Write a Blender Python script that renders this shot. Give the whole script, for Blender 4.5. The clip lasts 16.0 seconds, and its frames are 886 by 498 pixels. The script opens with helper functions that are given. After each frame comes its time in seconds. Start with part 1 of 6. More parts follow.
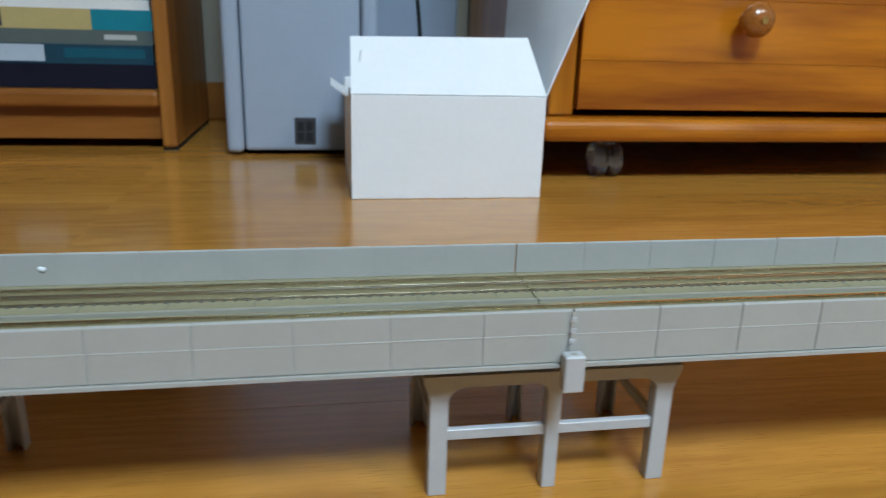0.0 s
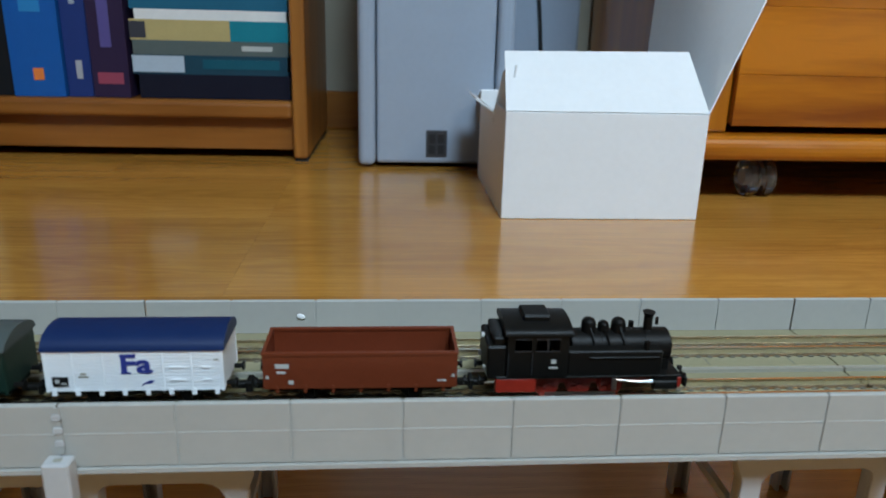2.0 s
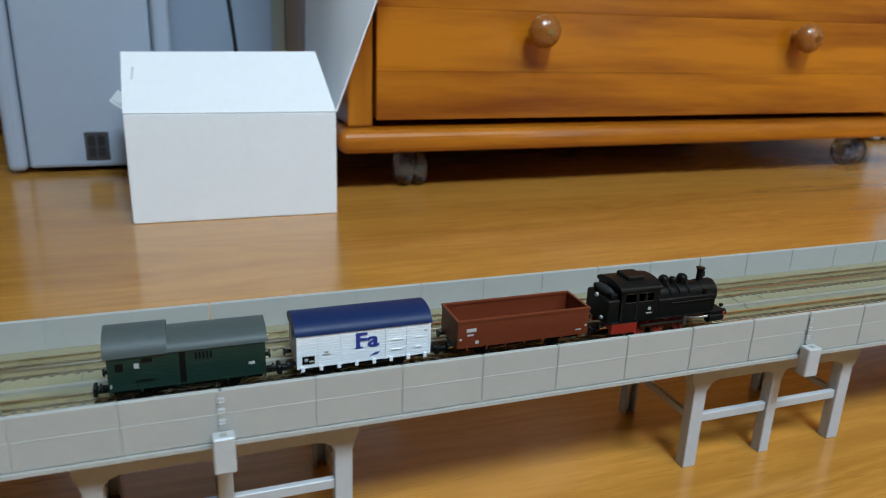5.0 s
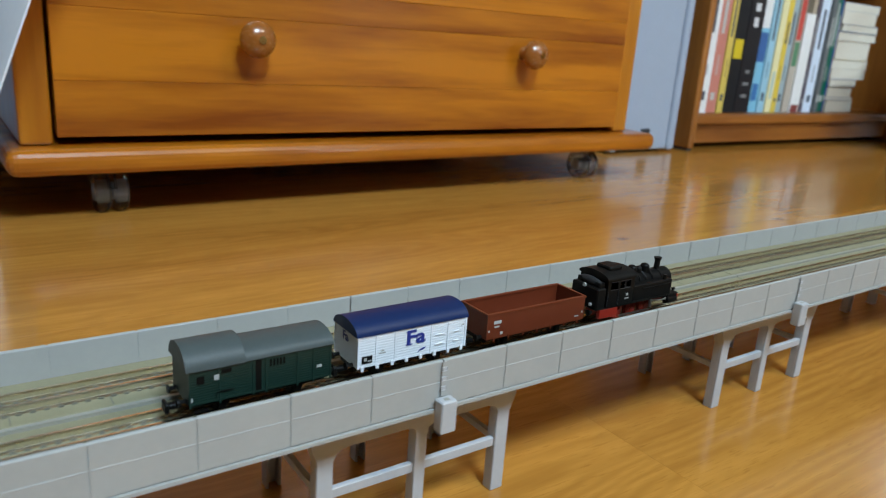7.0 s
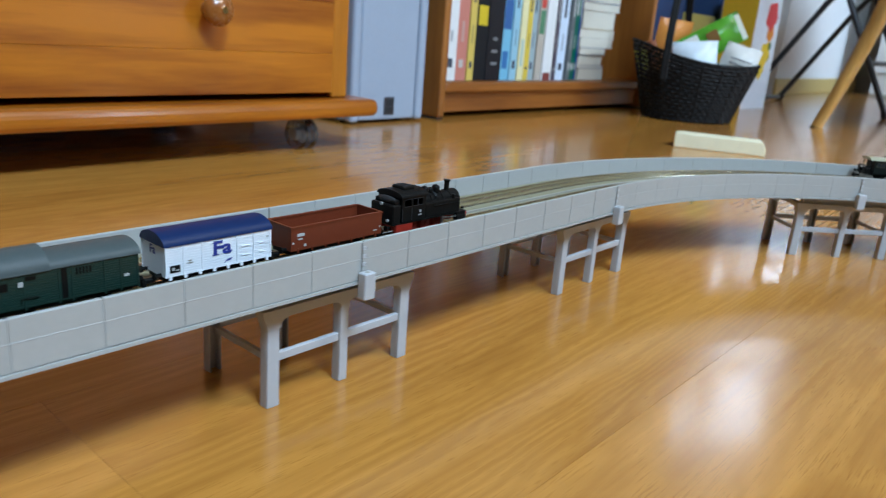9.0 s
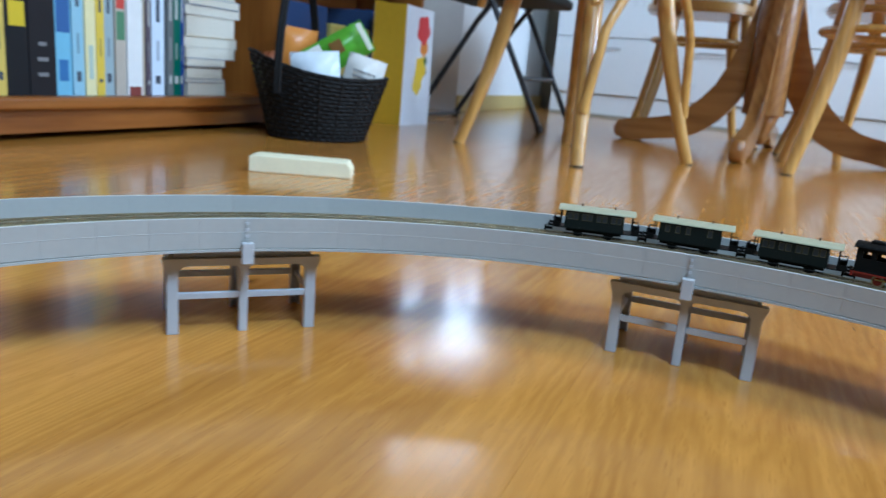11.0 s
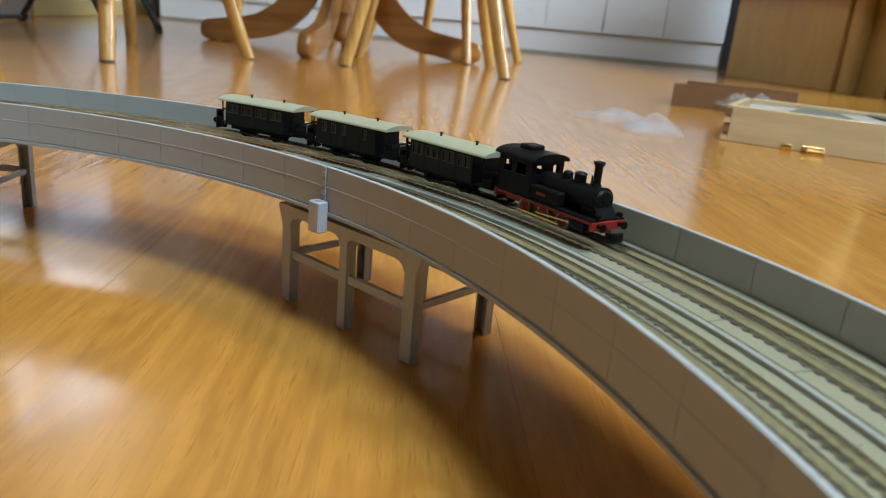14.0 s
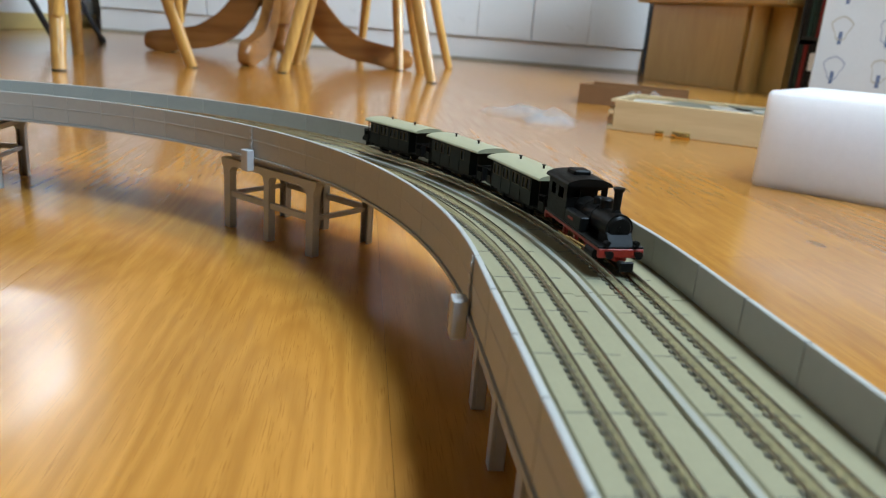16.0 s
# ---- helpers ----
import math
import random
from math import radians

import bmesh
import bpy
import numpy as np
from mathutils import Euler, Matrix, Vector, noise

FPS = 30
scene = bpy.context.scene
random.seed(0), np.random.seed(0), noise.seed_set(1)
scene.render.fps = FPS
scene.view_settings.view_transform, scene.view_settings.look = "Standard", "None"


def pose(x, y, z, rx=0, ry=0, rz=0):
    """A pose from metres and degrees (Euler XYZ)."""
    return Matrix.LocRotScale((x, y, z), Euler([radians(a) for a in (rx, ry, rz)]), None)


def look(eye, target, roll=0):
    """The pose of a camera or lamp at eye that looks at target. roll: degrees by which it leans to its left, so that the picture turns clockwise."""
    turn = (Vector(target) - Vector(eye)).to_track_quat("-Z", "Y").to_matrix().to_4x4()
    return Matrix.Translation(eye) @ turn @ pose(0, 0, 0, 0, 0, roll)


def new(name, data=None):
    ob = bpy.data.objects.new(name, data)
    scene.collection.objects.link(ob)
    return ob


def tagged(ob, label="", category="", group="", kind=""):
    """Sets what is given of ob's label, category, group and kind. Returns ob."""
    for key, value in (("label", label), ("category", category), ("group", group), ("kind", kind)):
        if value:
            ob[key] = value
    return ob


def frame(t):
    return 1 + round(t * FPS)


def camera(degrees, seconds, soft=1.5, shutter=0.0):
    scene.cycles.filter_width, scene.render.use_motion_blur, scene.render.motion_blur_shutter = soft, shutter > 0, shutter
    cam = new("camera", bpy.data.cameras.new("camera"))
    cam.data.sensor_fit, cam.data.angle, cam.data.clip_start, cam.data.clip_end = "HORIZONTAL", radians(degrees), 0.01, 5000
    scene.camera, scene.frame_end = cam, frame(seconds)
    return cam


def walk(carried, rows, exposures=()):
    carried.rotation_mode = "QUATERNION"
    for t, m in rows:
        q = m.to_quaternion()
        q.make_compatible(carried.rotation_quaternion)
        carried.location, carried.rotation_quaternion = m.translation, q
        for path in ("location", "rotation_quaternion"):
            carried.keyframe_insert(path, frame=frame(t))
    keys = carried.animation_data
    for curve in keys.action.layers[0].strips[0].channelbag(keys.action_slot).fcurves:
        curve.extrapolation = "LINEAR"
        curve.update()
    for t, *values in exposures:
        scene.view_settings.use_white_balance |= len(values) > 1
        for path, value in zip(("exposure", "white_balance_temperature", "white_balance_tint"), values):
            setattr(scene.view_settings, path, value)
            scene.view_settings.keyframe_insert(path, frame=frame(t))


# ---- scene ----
cam = camera(62.35, 16.0, 1.0, 0.2)
cam.data.dof.use_dof = True
cam.data.dof.focus_distance = 0.34
cam.data.dof.aperture_fstop = 17.0
ROWS = [
    (0.0, -0.8276, -0.2563, 0.1700, 72.46, -1.68, -9.42),
    (0.5, -0.8809, -0.2523, 0.1663, 72.45, -1.35, -4.45),
    (1.0, -0.9098, -0.2527, 0.1667, 72.39, -1.57, -1.33),
    (1.5, -0.9178, -0.2381, 0.1590, 72.42, -1.15, -1.24),
    (2.0, -0.9036, -0.2198, 0.1797, 72.35, -1.43, -4.16),
    (2.5, -0.8908, -0.2276, 0.1869, 70.64, -3.88, -5.48),
    (3.0, -0.8689, -0.2366, 0.1904, 70.20, -2.85, -8.10),
    (3.5, -0.8516, -0.2392, 0.1901, 69.99, -2.99, -9.79),
    (4.0, -0.8282, -0.2452, 0.1958, 70.71, -3.01, -11.60),
    (4.5, -0.7894, -0.2590, 0.1980, 71.42, -3.67, -14.60),
    (4.7, -0.7721, -0.2625, 0.1991, 71.50, -2.84, -16.59),
    (6.8, -0.6604, -0.2432, 0.1946, 74.05, -4.09, -32.79),
    (7.0, -0.6476, -0.2427, 0.1963, 73.56, -3.93, -34.67),
    (7.5, -0.6124, -0.2656, 0.1931, 71.97, -4.35, -39.91),
    (8.0, -0.5845, -0.2646, 0.2005, 72.10, -4.56, -44.39),
    (8.2, -0.5701, -0.2640, 0.1961, 72.29, -4.24, -45.72),
    (10.3, -0.2353, -0.3682, 0.1695, 76.89, -6.15, -55.15),
    (10.5, -0.1924, -0.3831, 0.1724, 77.18, -5.80, -58.46),
    (11.0, -0.1077, -0.4180, 0.1757, 76.20, -4.75, -67.08),
    (11.5, -0.0434, -0.4864, 0.1635, 76.06, -5.74, -73.68),
    (12.0, -0.0170, -0.5523, 0.1562, 75.61, -6.31, -79.09),
    (12.5, -0.0015, -0.6015, 0.1472, 74.80, -5.69, -82.59),
    (13.0, -0.0047, -0.6438, 0.1442, 73.50, -4.86, -86.21),
    (13.5, -0.0235, -0.6675, 0.1446, 72.76, -4.59, -89.77),
    (14.0, -0.0516, -0.6859, 0.1426, 72.20, -4.84, -91.74),
    (14.5, -0.0806, -0.7003, 0.1463, 72.61, -5.28, -92.81),
    (15.0, -0.1268, -0.7107, 0.1478, 73.18, -4.99, -94.48),
    (15.5, -0.1724, -0.7127, 0.1494, 73.26, -4.76, -95.67),
    (16.0, -0.2196, -0.7185, 0.1455, 73.22, -4.34, -95.91),
]
# the film brightens, and its white balance drifts, as it turns to the other side of the loop
STOPS = [(0.0, -0.42, 6300, 10), (2.0, -0.50, 6300, 10), (4.7, -0.50, 6350, 10), (8.2, -0.36, 5950, 10), (10.3, -0.30, 5250, 10), (11.5, -0.38, 5250, 10), (13.0, -0.40, 5950, 10), (16.0, -0.33, 6100, 10)]
walk(cam, [(t, pose(*r)) for t, *r in ROWS], STOPS)

# ---- world, windows, added lamps, exposure ----
world = bpy.data.worlds.new("sky")
scene.world = world
world.use_nodes = True
wn = world.node_tree.nodes
sky = wn.new("ShaderNodeTexSky")
sky.sky_type = "NISHITA"
sky.sun_disc = False
sky.sun_elevation = radians(35)
sky.sun_rotation = radians(200)
world.node_tree.links.new(sky.outputs[0], wn["Background"].inputs[0])
wn["Background"].inputs[1].default_value = 0.08


def area_lamp(name, eye, target, w, h, watts, colour, spread=180):
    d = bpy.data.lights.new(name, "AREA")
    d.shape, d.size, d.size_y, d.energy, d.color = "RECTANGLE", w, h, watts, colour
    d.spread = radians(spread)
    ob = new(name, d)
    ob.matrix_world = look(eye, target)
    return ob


# unseen overhead lamp, placed to suit the cast shadows; its window is assumed
area_lamp("roof_window_light", (-0.55, -1.35, 1.97), (-0.45, -0.35, 0.0), 0.62, 0.6, 72, (0.62, 0.83, 1.0), 150)
# second unseen overhead lamp, added to warm the loop's east side
area_lamp("roof_window_light_east", (0.65, -1.35, 1.97), (0.50, -0.55, 0.0), 0.6, 0.6, 24, (1.0, 0.92, 0.78), 150)
# added fill by the south wall, no window there: brightens the kitchen units
area_lamp("window_light_south", (2.10, -3.13, 1.45), (3.45, 0.35, 0.45), 1.5, 1.3, 125, (0.74, 0.89, 1.0), 105)
area_lamp("window_light_lower_pane", (3.02, 0.785, 1.00), (1.6, -1.2, 0.6), 0.52, 0.36, 5.0, (0.86, 0.94, 1.0))
area_lamp("window_light_upper_pane", (3.02, 0.785, 1.58), (1.6, -1.2, 1.0), 0.52, 0.30, 3.6, (0.86, 0.94, 1.0))

# ---- materials ----


def mat(name, colour, rough=0.5, metal=0.0, var=0.08, scale=40.0, bump=0.0, coat=0.0, fine=6.0, random_shift=0.0, spec=0.5):
    """Base colour with two sizes of mottling, roughness wear and fine relief."""
    m = bpy.data.materials.new(name)
    m.use_nodes = True
    nt = m.node_tree
    b = nt.nodes["Principled BSDF"]
    b.inputs["Roughness"].default_value = rough
    b.inputs["Metallic"].default_value = metal
    b.inputs["Coat Weight"].default_value = coat
    b.inputs["Coat Roughness"].default_value = 0.08
    b.inputs["Specular IOR Level"].default_value = spec
    tc = nt.nodes.new("ShaderNodeTexCoord")
    n1 = nt.nodes.new("ShaderNodeTexNoise")
    n1.inputs["Scale"].default_value = scale
    n1.inputs["Detail"].default_value = 4
    n2 = nt.nodes.new("ShaderNodeTexNoise")
    n2.inputs["Scale"].default_value = scale * fine
    n2.inputs["Detail"].default_value = 3
    for n in (n1, n2):
        nt.links.new(tc.outputs["Object"], n.inputs["Vector"])
    add = nt.nodes.new("ShaderNodeMath")
    add.operation = "ADD"
    nt.links.new(n1.outputs["Fac"], add.inputs[0])
    nt.links.new(n2.outputs["Fac"], add.inputs[1])
    last = add.outputs[0]
    if random_shift:
        oi = nt.nodes.new("ShaderNodeObjectInfo")
        mad = nt.nodes.new("ShaderNodeMath")
        mad.operation = "MULTIPLY_ADD"
        mad.inputs[1].default_value = random_shift
        nt.links.new(oi.outputs["Random"], mad.inputs[0])
        nt.links.new(last, mad.inputs[2])
        last = mad.outputs[0]
    mr = nt.nodes.new("ShaderNodeMapRange")
    mr.inputs[1].default_value, mr.inputs[2].default_value = 0.6, 1.4 + random_shift
    mr.inputs[3].default_value, mr.inputs[4].default_value = 1 - var, 1 + var
    nt.links.new(last, mr.inputs[0])
    mul = nt.nodes.new("ShaderNodeVectorMath")
    mul.operation = "SCALE"
    mul.inputs[0].default_value = colour
    nt.links.new(mr.outputs[0], mul.inputs["Scale"])
    nt.links.new(mul.outputs[0], b.inputs["Base Color"])
    r = nt.nodes.new("ShaderNodeMapRange")
    r.inputs[3].default_value, r.inputs[4].default_value = max(0.02, rough - 0.08), min(1, rough + 0.08)
    nt.links.new(n1.outputs["Fac"], r.inputs[0])
    nt.links.new(r.outputs[0], b.inputs["Roughness"])
    if bump:
        bp = nt.nodes.new("ShaderNodeBump")
        bp.inputs["Strength"].default_value = bump
        bp.inputs["Distance"].default_value = 0.0006
        nt.links.new(n2.outputs["Fac"], bp.inputs["Height"])
        nt.links.new(bp.outputs[0], b.inputs["Normal"])
    return m


def wood(name, dark, light, axis="X", size=1.0, rough=0.35, coat=0.3, knots=True, per_piece=0.0, contrast=1.0, rings=0.22, grain=0.45, pores=0.16):
    """Grain along one axis: stretched noise streaks, broad tone bands, growth rings and knots."""
    m = bpy.data.materials.new(name)
    m.use_nodes = True
    nt = m.node_tree
    L = nt.links.new
    b = nt.nodes["Principled BSDF"]
    b.inputs["Coat Weight"].default_value = coat
    b.inputs["Coat Roughness"].default_value = 0.12
    tc = nt.nodes.new("ShaderNodeTexCoord")
    oi = nt.nodes.new("ShaderNodeObjectInfo")
    sc = nt.nodes.new("ShaderNodeVectorMath")
    sc.operation = "SCALE"
    sc.inputs[0].default_value = (31.0, 17.0, 11.0)
    L(oi.outputs["Random"], sc.inputs["Scale"])
    add = nt.nodes.new("ShaderNodeVectorMath")
    L(tc.outputs["Object"], add.inputs[0])
    L(sc.outputs[0], add.inputs[1])

    def mapped(along, across):
        mp = nt.nodes.new("ShaderNodeMapping")
        s = [across / size] * 3
        s["XYZ".index(axis)] = along / size
        mp.inputs["Scale"].default_value = s
        L(add.outputs[0], mp.inputs["Vector"])
        return mp.outputs[0]

    def tex(vec, scale, detail=4, distortion=0.0):
        n = nt.nodes.new("ShaderNodeTexNoise")
        n.inputs["Scale"].default_value = scale
        n.inputs["Detail"].default_value = detail
        n.inputs["Distortion"].default_value = distortion
        L(vec, n.inputs["Vector"])
        return n.outputs["Fac"]

    broad = tex(mapped(2.6, 13.0), 1.0, 4, 0.8)
    streak = tex(mapped(12.0, 150.0), 1.0, 5, 0.4)
    fine = tex(mapped(30.0, 520.0), 1.0, 4, 0.3)
    wv = nt.nodes.new("ShaderNodeTexWave")
    wv.wave_type = "RINGS"
    wv.rings_direction = axis
    wv.inputs["Scale"].default_value = 2.2
    wv.inputs["Distortion"].default_value = 7.0
    wv.inputs["Detail"].default_value = 3
    wv.inputs["Detail Scale"].default_value = 0.8
    L(mapped(0.8, 6.0), wv.inputs["Vector"])
    mix1 = nt.nodes.new("ShaderNodeMath")
    mix1.operation = "MULTIPLY_ADD"
    mix1.inputs[1].default_value = grain
    L(streak, mix1.inputs[0])
    L(broad, mix1.inputs[2])
    mix2 = nt.nodes.new("ShaderNodeMath")
    mix2.operation = "MULTIPLY_ADD"
    mix2.inputs[1].default_value = rings
    L(wv.outputs["Fac"], mix2.inputs[0])
    L(mix1.outputs[0], mix2.inputs[2])
    mix3 = nt.nodes.new("ShaderNodeMath")
    mix3.operation = "MULTIPLY_ADD"
    mix3.inputs[1].default_value = pores
    L(fine, mix3.inputs[0])
    L(mix2.outputs[0], mix3.inputs[2])
    last = mix3.outputs[0]
    if per_piece:
        pp = nt.nodes.new("ShaderNodeMath")
        pp.operation = "MULTIPLY_ADD"
        pp.inputs[1].default_value = per_piece
        L(oi.outputs["Random"], pp.inputs[0])
        L(last, pp.inputs[2])
        last = pp.outputs[0]
    ramp = nt.nodes.new("ShaderNodeMapRange")
    mid = 0.495 + grain / 2 + pores / 2 + rings / 2 + per_piece / 2
    ramp.inputs[1].default_value, ramp.inputs[2].default_value = mid - 0.34 / contrast, mid + 0.34 / contrast
    L(last, ramp.inputs[0])
    mc = nt.nodes.new("ShaderNodeMix")
    mc.data_type = "RGBA"
    mc.inputs["A"].default_value = (*dark, 1)
    mc.inputs["B"].default_value = (*light, 1)
    L(ramp.outputs[0], mc.inputs["Factor"])
    colour = mc.outputs["Result"]
    if knots:
        vo = nt.nodes.new("ShaderNodeTexVoronoi")
        vo.inputs["Scale"].default_value = 2.0
        vo.inputs["Randomness"].default_value = 1.0
        L(mapped(1.6, 3.6), vo.inputs["Vector"])
        kr = nt.nodes.new("ShaderNodeMapRange")
        kr.inputs[1].default_value, kr.inputs[2].default_value = 0.03, 0.085
        kr.inputs[3].default_value, kr.inputs[4].default_value = 0.55, 0.0
        L(vo.outputs["Distance"], kr.inputs[0])
        km = nt.nodes.new("ShaderNodeMix")
        km.data_type = "RGBA"
        km.inputs["B"].default_value = (dark[0] * 0.4, dark[1] * 0.3, dark[2] * 0.3, 1)
        L(kr.outputs[0], km.inputs["Factor"])
        L(colour, km.inputs["A"])
        colour = km.outputs["Result"]
    L(colour, b.inputs["Base Color"])
    rr = nt.nodes.new("ShaderNodeMapRange")
    rr.inputs[3].default_value, rr.inputs[4].default_value = rough - 0.08, rough + 0.1
    L(streak, rr.inputs[0])
    L(rr.outputs[0], b.inputs["Roughness"])
    bp = nt.nodes.new("ShaderNodeBump")
    bp.inputs["Strength"].default_value = 0.05
    bp.inputs["Distance"].default_value = 0.0008
    L(streak, bp.inputs["Height"])
    L(bp.outputs[0], b.inputs["Normal"])
    return m


def floor_oak():
    """Oak laminate: flame-shaped growth lines, tone bands, short dark pores, a few small knots, pressed relief."""
    m = bpy.data.materials.new("laminate_floor")
    m.use_nodes = True
    nt = m.node_tree
    L = nt.links.new
    b = nt.nodes["Principled BSDF"]
    tc = nt.nodes.new("ShaderNodeTexCoord")
    oi = nt.nodes.new("ShaderNodeObjectInfo")
    sc = nt.nodes.new("ShaderNodeVectorMath")
    sc.operation = "SCALE"
    sc.inputs[0].default_value = (31.0, 17.0, 11.0)
    L(oi.outputs["Random"], sc.inputs["Scale"])
    add = nt.nodes.new("ShaderNodeVectorMath")
    L(tc.outputs["Object"], add.inputs[0])
    L(sc.outputs[0], add.inputs[1])

    def noise_at(along, across, detail, distortion=0.0):
        mp = nt.nodes.new("ShaderNodeMapping")
        mp.inputs["Scale"].default_value = (along, across, 1.0)
        L(add.outputs[0], mp.inputs["Vector"])
        n = nt.nodes.new("ShaderNodeTexNoise")
        n.inputs["Scale"].default_value = 1.0
        n.inputs["Detail"].default_value = detail
        n.inputs["Distortion"].default_value = distortion
        L(mp.outputs[0], n.inputs["Vector"])
        return n.outputs["Fac"]

    def math_(op, x, y=None, z=None):
        n = nt.nodes.new("ShaderNodeMath")
        n.operation = op
        for k, v in enumerate((x, y, z)):
            if v is None:
                continue
            if isinstance(v, (int, float)):
                n.inputs[k].default_value = v
            else:
                L(v, n.inputs[k])
        return n.outputs[0]

    def ranged(v, a0, a1, b0, b1):
        n = nt.nodes.new("ShaderNodeMapRange")
        for k, q in enumerate((a0, a1, b0, b1)):
            n.inputs[k + 1].default_value = q
        L(v, n.inputs[0])
        return n.outputs[0]

    tone = noise_at(2.2, 15.0, 4, 0.6)
    flame = math_("ADD", noise_at(1.1, 9.0, 1.0), math_("MULTIPLY", noise_at(18.0, 60.0, 2), 0.05))
    rings = math_("SINE", math_("MULTIPLY", flame, 210.0))
    ring_edge = ranged(rings, -1.0, 1.0, 0.0, 1.0)
    streak = noise_at(9.0, 210.0, 4, 0.3)
    pore = ranged(noise_at(75.0, 1500.0, 2), 0.55, 0.70, 0.0, 1.0)
    pores = math_("MULTIPLY", pore, ranged(ring_edge, 0.2, 0.9, 0.15, 1.0))
    v = math_("MULTIPLY_ADD", ring_edge, 0.13, math_("MULTIPLY", tone, 0.75))
    v = math_("MULTIPLY_ADD", streak, 0.40, v)
    v = math_("MULTIPLY_ADD", oi.outputs["Random"], 0.16, v)
    v = math_("SUBTRACT", v, math_("MULTIPLY", pores, 0.24))
    fac = ranged(v, 0.10, 1.24, 0.0, 1.0)
    mc = nt.nodes.new("ShaderNodeMix")
    mc.data_type = "RGBA"
    mc.inputs["A"].default_value = (0.19, 0.058, 0.005, 1)
    mc.inputs["B"].default_value = (0.73, 0.345, 0.060, 1)
    L(fac, mc.inputs["Factor"])
    vo = nt.nodes.new("ShaderNodeTexVoronoi")
    vo.inputs["Scale"].default_value = 2.0
    mp = nt.nodes.new("ShaderNodeMapping")
    mp.inputs["Scale"].default_value = (2.6, 5.0, 1.0)
    L(add.outputs[0], mp.inputs["Vector"])
    L(mp.outputs[0], vo.inputs["Vector"])
    km = nt.nodes.new("ShaderNodeMix")
    km.data_type = "RGBA"
    km.inputs["B"].default_value = (0.07, 0.022, 0.004, 1)
    L(ranged(vo.outputs["Distance"], 0.015, 0.07, 0.6, 0.0), km.inputs["Factor"])
    L(mc.outputs["Result"], km.inputs["A"])
    L(km.outputs["Result"], b.inputs["Base Color"])
    L(ranged(streak, 0.3, 0.7, 0.16, 0.27), b.inputs["Roughness"])
    b.inputs["Coat Weight"].default_value = 0.35
    b.inputs["Coat Roughness"].default_value = 0.10
    bp = nt.nodes.new("ShaderNodeBump")
    bp.inputs["Strength"].default_value = 0.016
    bp.inputs["Distance"].default_value = 0.0004
    L(math_("SUBTRACT", streak, math_("MULTIPLY", pores, 0.8)), bp.inputs["Height"])
    L(bp.outputs[0], b.inputs["Normal"])
    return m


GREY = mat("viaduct_plastic", (0.38, 0.374, 0.345), 0.6, var=0.04, scale=60, bump=0.05, spec=0.35)
GREY_P = mat("viaduct_panel", (0.38, 0.374, 0.345), 0.6, var=0.05, scale=50, bump=0.05, random_shift=0.3, spec=0.35)
PIER = mat("pier_plastic", (0.44, 0.44, 0.44), 0.4, var=0.04, scale=70, bump=0.05)
SLAB = mat("slab_grey", (0.255, 0.232, 0.142), 0.72, var=0.06, scale=120, bump=0.1, spec=0.25)
TROUGH = mat("trough_grey", (0.30, 0.29, 0.24), 0.4, var=0.06, scale=90)
RAIL = mat("nickel_rail", (0.80, 0.74, 0.60), 0.22, metal=1.0, var=0.12, scale=200)
CLIP = mat("rail_fastening", (0.12, 0.112, 0.085), 0.6, var=0.2, scale=300)
FLOOR = floor_oak()
PINE = wood("orange_pine", (0.22, 0.050, 0.002), (0.53, 0.175, 0.006), "X", 1.4, 0.32, 0.4, True, 0.38, 1.5)
PINE_V = wood("orange_pine_upright", (0.30, 0.085, 0.003), (0.54, 0.20, 0.011), "Z", 1.4, 0.32, 0.5, True, 0.3, 1.15)
OAK = wood("brown_shelf_wood", (0.17, 0.050, 0.007), (0.36, 0.130, 0.020), "X", 1.2, 0.38, 0.25, False)
OAK_V = wood("brown_shelf_side", (0.22, 0.074, 0.010), (0.43, 0.168, 0.028), "Z", 1.2, 0.38, 0.25, False)
BEECH = wood("bent_beech", (0.38, 0.19, 0.040), (0.62, 0.355, 0.090), "Z", 0.6, 0.3, 0.4, False)
TABLEW = wood("table_wood", (0.22, 0.088, 0.018), (0.38, 0.172, 0.044), "X", 1.0, 0.3, 0.4, False)
VENEER = wood("golden_veneer", (0.38, 0.23, 0.06), (0.56, 0.36, 0.11), "Z", 1.0, 0.4, 0.2, False, 0.0, 0.8, 0.05)
PLY = wood("pale_ply", (0.62, 0.46, 0.24), (0.78, 0.62, 0.36), "X", 0.7, 0.5, 0.1, False)
PCGREY = mat("pc_case_grey", (0.33, 0.385, 0.47), 0.45, var=0.03, scale=30, bump=0.08)
PCDARK = mat("pc_dark", (0.05, 0.05, 0.055), 0.5)
CARD = mat("white_card", (0.80, 0.81, 0.82), 0.55, var=0.025, scale=25, bump=0.06)
CARD_IN = mat("inner_card", (0.70, 0.71, 0.72), 0.7, var=0.04, scale=25)
# wall and ceiling colours are darkened to hold down bounced light
WALLM = mat("beige_wall", (0.40, 0.36, 0.28), 0.85, var=0.04, scale=4, bump=0.3)
CEIL = mat("dimmed_ceiling", (0.22, 0.22, 0.215), 0.9, var=0.02, scale=3)
WALLW = mat("white_wall", (0.74, 0.75, 0.75), 0.85, var=0.03, scale=5, bump=0.2)
KITCH = mat("kitchen_white", (0.76, 0.77, 0.77), 0.3, var=0.02, scale=8)
STEEL = mat("brushed_steel", (0.55, 0.56, 0.58), 0.3, metal=1.0, var=0.08, scale=120)
